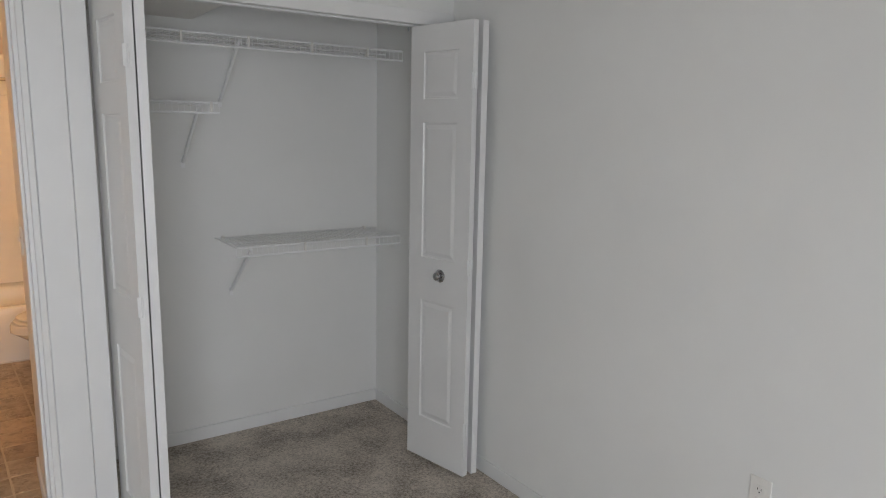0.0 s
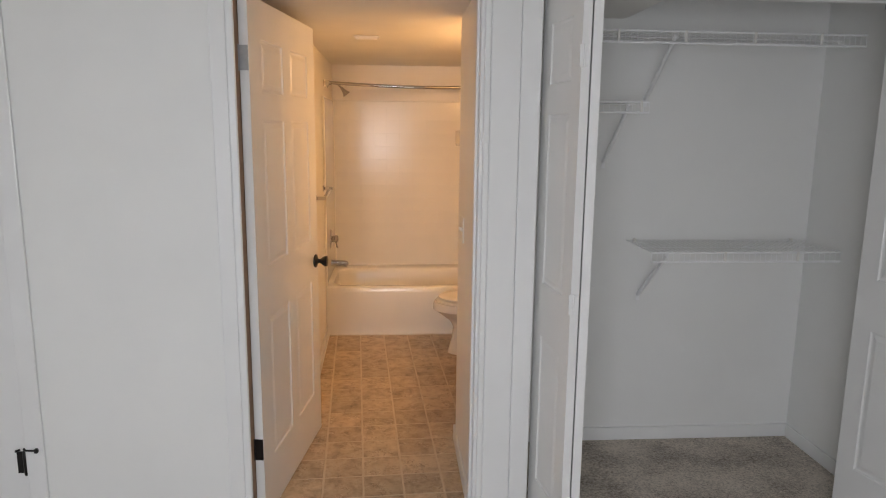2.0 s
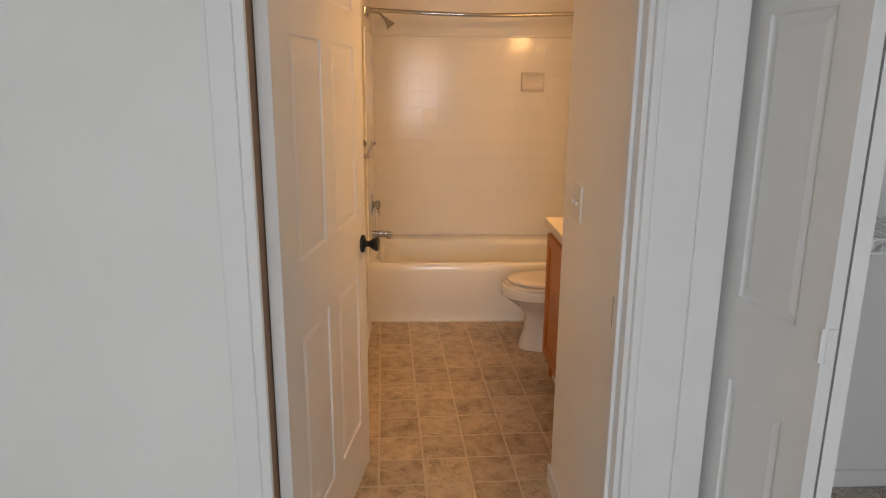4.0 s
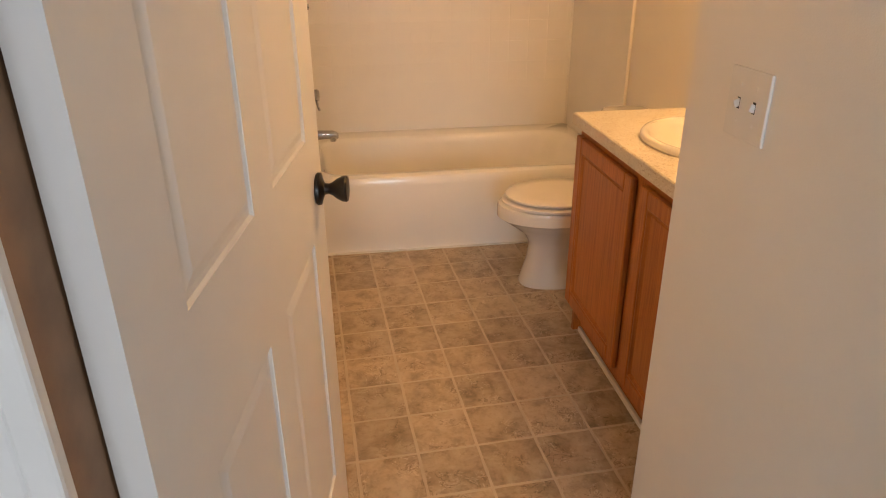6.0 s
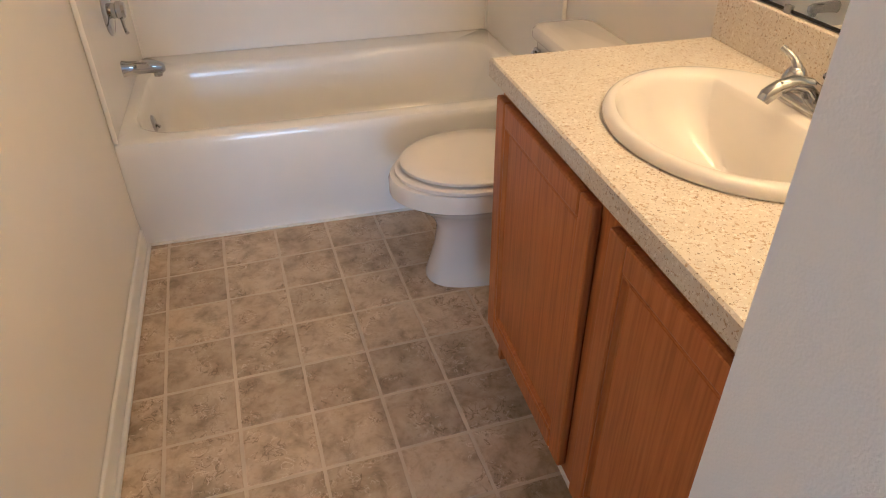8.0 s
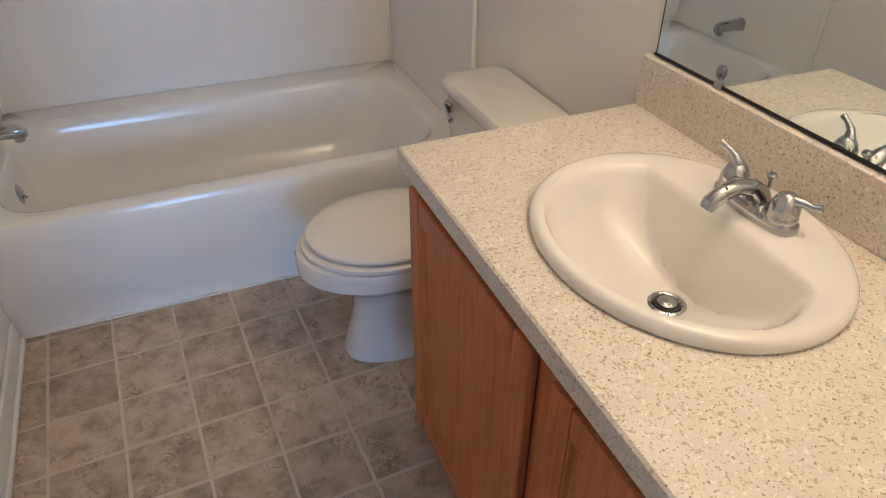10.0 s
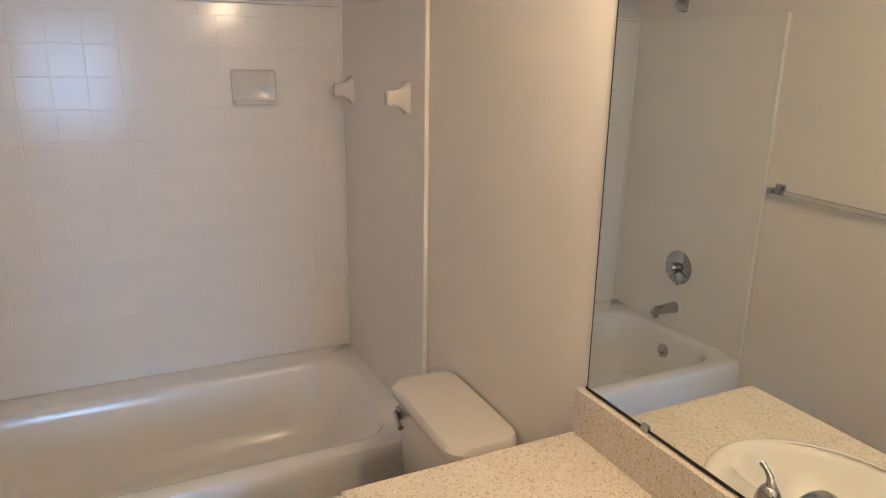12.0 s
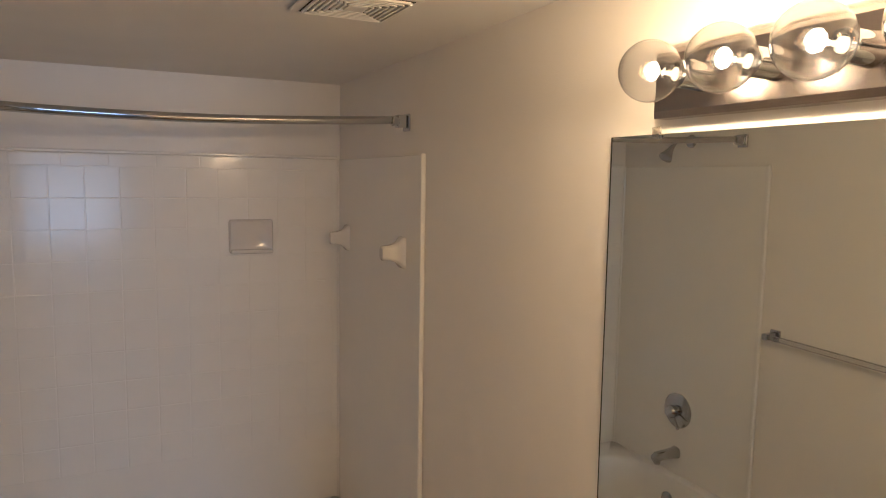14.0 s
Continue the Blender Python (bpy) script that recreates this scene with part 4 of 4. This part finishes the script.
# the far lever is raised, the near one lies flat
LEVERS = {1: [(0.0, 0.050, 0.044), (-0.002, 0.051, 0.057), (-0.006, 0.057, 0.068), (-0.010, 0.070, 0.075), (-0.013, 0.083, 0.080)],
          -1: [(0.0, 0.050, 0.042), (0.004, 0.060, 0.048), (0.010, 0.072, 0.049), (0.016, 0.084, 0.047), (0.021, 0.094, 0.050)]}
for s in (-1, 1):
    bm = bmesh.new()
    lathe(bm, [(0.0235, 0.0), (0.024, 0.007), (0.023, 0.009), (0.023, 0.011), (0.0215, 0.022), (0.0165, 0.034), (0.011, 0.041), (0.004, 0.044)], M(0, 0.051 * s, 0.015), 26)
    h = part("handle", bm, CHROME, fc, smooth=True)
    bm = bmesh.new()
    tube(bm, [(x, y * s, z) for x, y, z in LEVERS[s]], [0.0135, 0.0095, 0.0066, 0.0048, 0.0058], 14)
    part("lever", bm, CHROME, h, smooth=True)
bm = bmesh.new()
lathe(bm, [(0.0026, 0), (0.0026, 0.030), (0.007, 0.034), (0.008, 0.038), (0.0055, 0.042), (0.002, 0.043)], M(0.018, 0, 0.018), 16)
part("lift_rod", bm, CHROME, fc, smooth=True)

# ---- mirror ----
mr = tagged(new("wall_mirror"), "large frameless wall mirror held by small clips", "mirror")
MY0, MY1, MZ0, MZ1 = CEND + 0.012, 1.786, 0.974, 1.843
part("backing", boxed(W - 0.004, W - 0.0005, MY0, MY1, MZ0, MZ1), DARK, mr, "dark edge of the mirror")
part("glass", boxed(W - 0.007, W - 0.0042, MY0 + 0.001, MY1 - 0.007, MZ0 + 0.001, MZ1 - 0.001), MIRROR, mr)
for y, z, mt in ((1.60, MZ0, GREYMETAL), (1.05, MZ0, GREYMETAL), (1.662, MZ1, ACRYLIC), (1.05, MZ1, ACRYLIC)):
    up = 1 if z > 1.5 else -1
    part("clip", boxed(W - 0.012, W - 0.0075, y - 0.009, y + 0.009, min(z - up * 0.008, z + up * 0.012), max(z - up * 0.008, z + up * 0.012), bevel=0.0015), mt, mr)
bm = bmesh.new()
box(bm, W - 0.008, W - 0.001, MY0, MY1, MZ0 - 0.005, MZ0 - 0.0003)
part("bottom_channel", bm, DARK, mr, "dark channel under the mirror")

# ---- light bar ----
lb = tagged(new("vanity_light"), "chrome vanity light bar with clear globe bulbs", "light fixture")
BY0, BY1, BZ0, BZ1 = 0.890, 1.648, 1.866, 1.976
bm = bmesh.new()
loft(bm, [[(W - d, y, z) for y, z in ((BY0 + o, BZ0 + o), (BY1 - o, BZ0 + o), (BY1 - o, BZ1 - o), (BY0 + o, BZ1 - o))] for d, o in ((0.0005, 0.0), (0.030, 0.0), (0.040, 0.010))])
part("housing", bm, DULLCHROME, lb)
for i in range(5):
    y, z = 1.5375 - 0.128 * i, 1.921
    bm = bmesh.new()
    lathe(bm, [(0.022, 0.0), (0.022, 0.004), (0.0205, 0.006), (0.0205, 0.050), (0.019, 0.053), (0.016, 0.053)], M(W - 0.040, y, z, Matrix.Rotation(radians(-90), 4, 'Y')), 28)
    part("socket", bm, CHROME, lb, smooth=True)
    b = thing("light_bulb", "lit clear glass globe bulb", "light bulb", (W - 0.093, y, z), group="vanity bulbs")
    R = 0.045
    prof = [(0.0128, 0.0), (0.0135, 0.006), (0.017, 0.011)] + [(R * math.sin(radians(a)), 0.052 - R * math.cos(radians(a))) for a in range(28, 181, 8)]
    bm = bmesh.new()
    lathe(bm, prof, M(0, 0, 0, Matrix.Rotation(radians(-90), 4, 'Y')), 36)
    inner = [(max(r - 0.0012, 0.0002), h if h < 0.052 else h - 0.001) for r, h in prof]
    lathe(bm, inner, M(0, 0, 0, Matrix.Rotation(radians(-90), 4, 'Y')), 36)
    me = bpy.data.meshes.new("globe")
    bm.faces.ensure_lookup_table()
    half = len(bm.faces) // 2
    bmesh.ops.recalc_face_normals(bm, faces=bm.faces[:half])
    bmesh.ops.recalc_face_normals(bm, faces=bm.faces[half:])
    bmesh.ops.reverse_faces(bm, faces=bm.faces[half:])
    bm.to_mesh(me)
    bm.free()
    me.materials.append(GLASS)
    me.shade_smooth()
    g = new("globe", me)
    g.parent = b
    g.visible_shadow = False
    bm = bmesh.new()
    lathe(bm, [(0.010, -0.001), (0.010, 0.003), (0.004, 0.010), (0.003, 0.024), (0.004, 0.027)], M(0, 0, 0, Matrix.Rotation(radians(-90), 4, 'Y')), 16)
    part("stem", bm, PORCELAIN, b, smooth=True)
    bm = bmesh.new()
    tube(bm, [(-0.047, 0.012 * math.cos(k * 0.7), 0.012 * math.sin(k * 0.7)) for k in range(9)], 0.0022, 6)
    part("filament", bm, FILAMENT, b, "glowing coiled filament")
    bulb_lamp(W - 0.093 - 0.047, y, z)

# ---- ceiling fittings ----
fan = thing("exhaust_fan_grille", "white slatted ceiling exhaust fan grille", "fan grille", (1.150, 2.195, BH))
part("frame", boxed(-0.115, 0.115, -0.115, 0.115, -0.010, -0.0005, bevel=0.004), PLASTIC, fan)
part("backing", boxed(-0.098, 0.098, -0.098, 0.098, -0.0115, -0.0102), DARK, fan)
part("hub", boxed(-0.022, 0.022, -0.022, 0.022, -0.0165, -0.0116, bevel=0.002), PLASTIC, fan)
for k in range(6):
    o = 0.030 + 0.0125 * k
    for sx, sy in ((1, 0), (-1, 0), (0, 1), (0, -1)):
        if sx:
            bm = boxed(sx * o - 0.003, sx * o + 0.003, -o + 0.004, o - 0.004, -0.0165, -0.0116)
        else:
            bm = boxed(-o + 0.004, o - 0.004, sy * o - 0.003, sy * o + 0.003, -0.0165, -0.0116)
        part("slat", bm, PLASTIC, fan)
cv = thing("ceiling_vent", "small white metal ceiling air vent", "air vent", (0.37, 1.60, BH))
part("frame", boxed(-0.075, 0.075, -0.05, 0.05, -0.008, -0.0005, bevel=0.003), PLASTIC, cv)
for k in range(5):
    part("slat", boxed(-0.062, 0.062, -0.034 + 0.016 * k, -0.026 + 0.016 * k, -0.013, -0.0082), PLASTIC, cv)

# ---- pieces of the surround and of the floor ----
def tile_mesh(name, w, h, d, bev, material, axis):
    """Bevelled tile centred on its joint-to-joint cell; axis z: floor piece, axis y: wall piece facing -y."""
    bm = bmesh.new()
    a = [(-w / 2, -h / 2), (w / 2, -h / 2), (w / 2, h / 2), (-w / 2, h / 2)]
    sg = [(1, 1), (-1, 1), (-1, -1), (1, -1)]
    r = []
    for q, e in ((0, 0), (d - bev * 0.6, 0), (d, bev)):
        row = [(x + s[0] * e, y + s[1] * e) for (x, y), s in zip(a, sg)]
        r.append([(x, y, q) if axis == 'z' else (x, -q, y) for x, y in row])
    loft(bm, r)
    return finish(bm, name, material)


# wall tiles moulded into the surround: square field and a border course on top
TP = 0.1124
me = tile_mesh("tile", TP - 0.0024, TP - 0.0024, 0.0010, 0.0015, SURROUND, 'y')
zt = 1.786
trng = random.Random(7)
for r in range(10):
    for c in range(13):
        o = new("tile", me)
        o.parent = sur
        o.matrix_basis = pose(0.0205 + TP * (c + 0.5), BACK - 0.0098, zt - TP * (r + 0.5), trng.uniform(-0.3, 0.3), 0, trng.uniform(-0.3, 0.3))
me = tile_mesh("tile", 0.154 - 0.0024, 0.044 - 0.0024, 0.0010, 0.0015, SURROUND, 'y')
for c in range(9):
    o = new("tile", me)
    o.parent = sur
    o.matrix_basis = pose(0.048 + 0.154 * (c + 0.5), BACK - 0.0098, zt + 0.022, trng.uniform(-0.3, 0.3), 0, trng.uniform(-0.3, 0.3))

# floor tiles, laid slightly askew to the walls
P = 0.1825


def worn_tile(seed):
    """Floor piece with a slightly ragged outline and soft shoulders."""
    g = random.Random(seed)
    h = P / 2 - 0.0026
    ring = []
    for k in range(4):
        for i in range(5):
            a = -h + 2 * h * i / 5
            w = h - (g.uniform(0, 0.0022) if i else 0.0012)
            ring.append(Matrix.Rotation(radians(90 * k), 2) @ Vector((a if i else -w, -w)))
    bm = bmesh.new()
    loft(bm, [[(*p, 0.0) for p in ring], [(*(p * (1 - 0.0024 / h)), 0.0022) for p in ring]], cap0=False)
    return finish(bm, "tile", VINYL)


worn = [worn_tile(k) for k in range(5)]
turn = pose(0.083, 2.607, -0.0021, 0, 0, 3.0)
rng = random.Random(4)
for i in range(-3, 9):
    for j in range(-15, 1):
        q = turn @ Vector(((i + 0.5) * P, (j + 0.5) * P, 0))
        lim = -0.23 if q.y < 1.05 else -0.06
        if lim < q.x < (CORR + 0.06 if q.y < CEND else VF + 0.16 if q.y < VE else W) and 0.11 < q.y < APRON + 0.10:
            o = new("tile", rng.choice(worn))
            o.parent = floor
            o.matrix_basis = turn @ pose((i + 0.5) * P, (j + 0.5) * P, 0, 0, 0, 90 * rng.randrange(4))
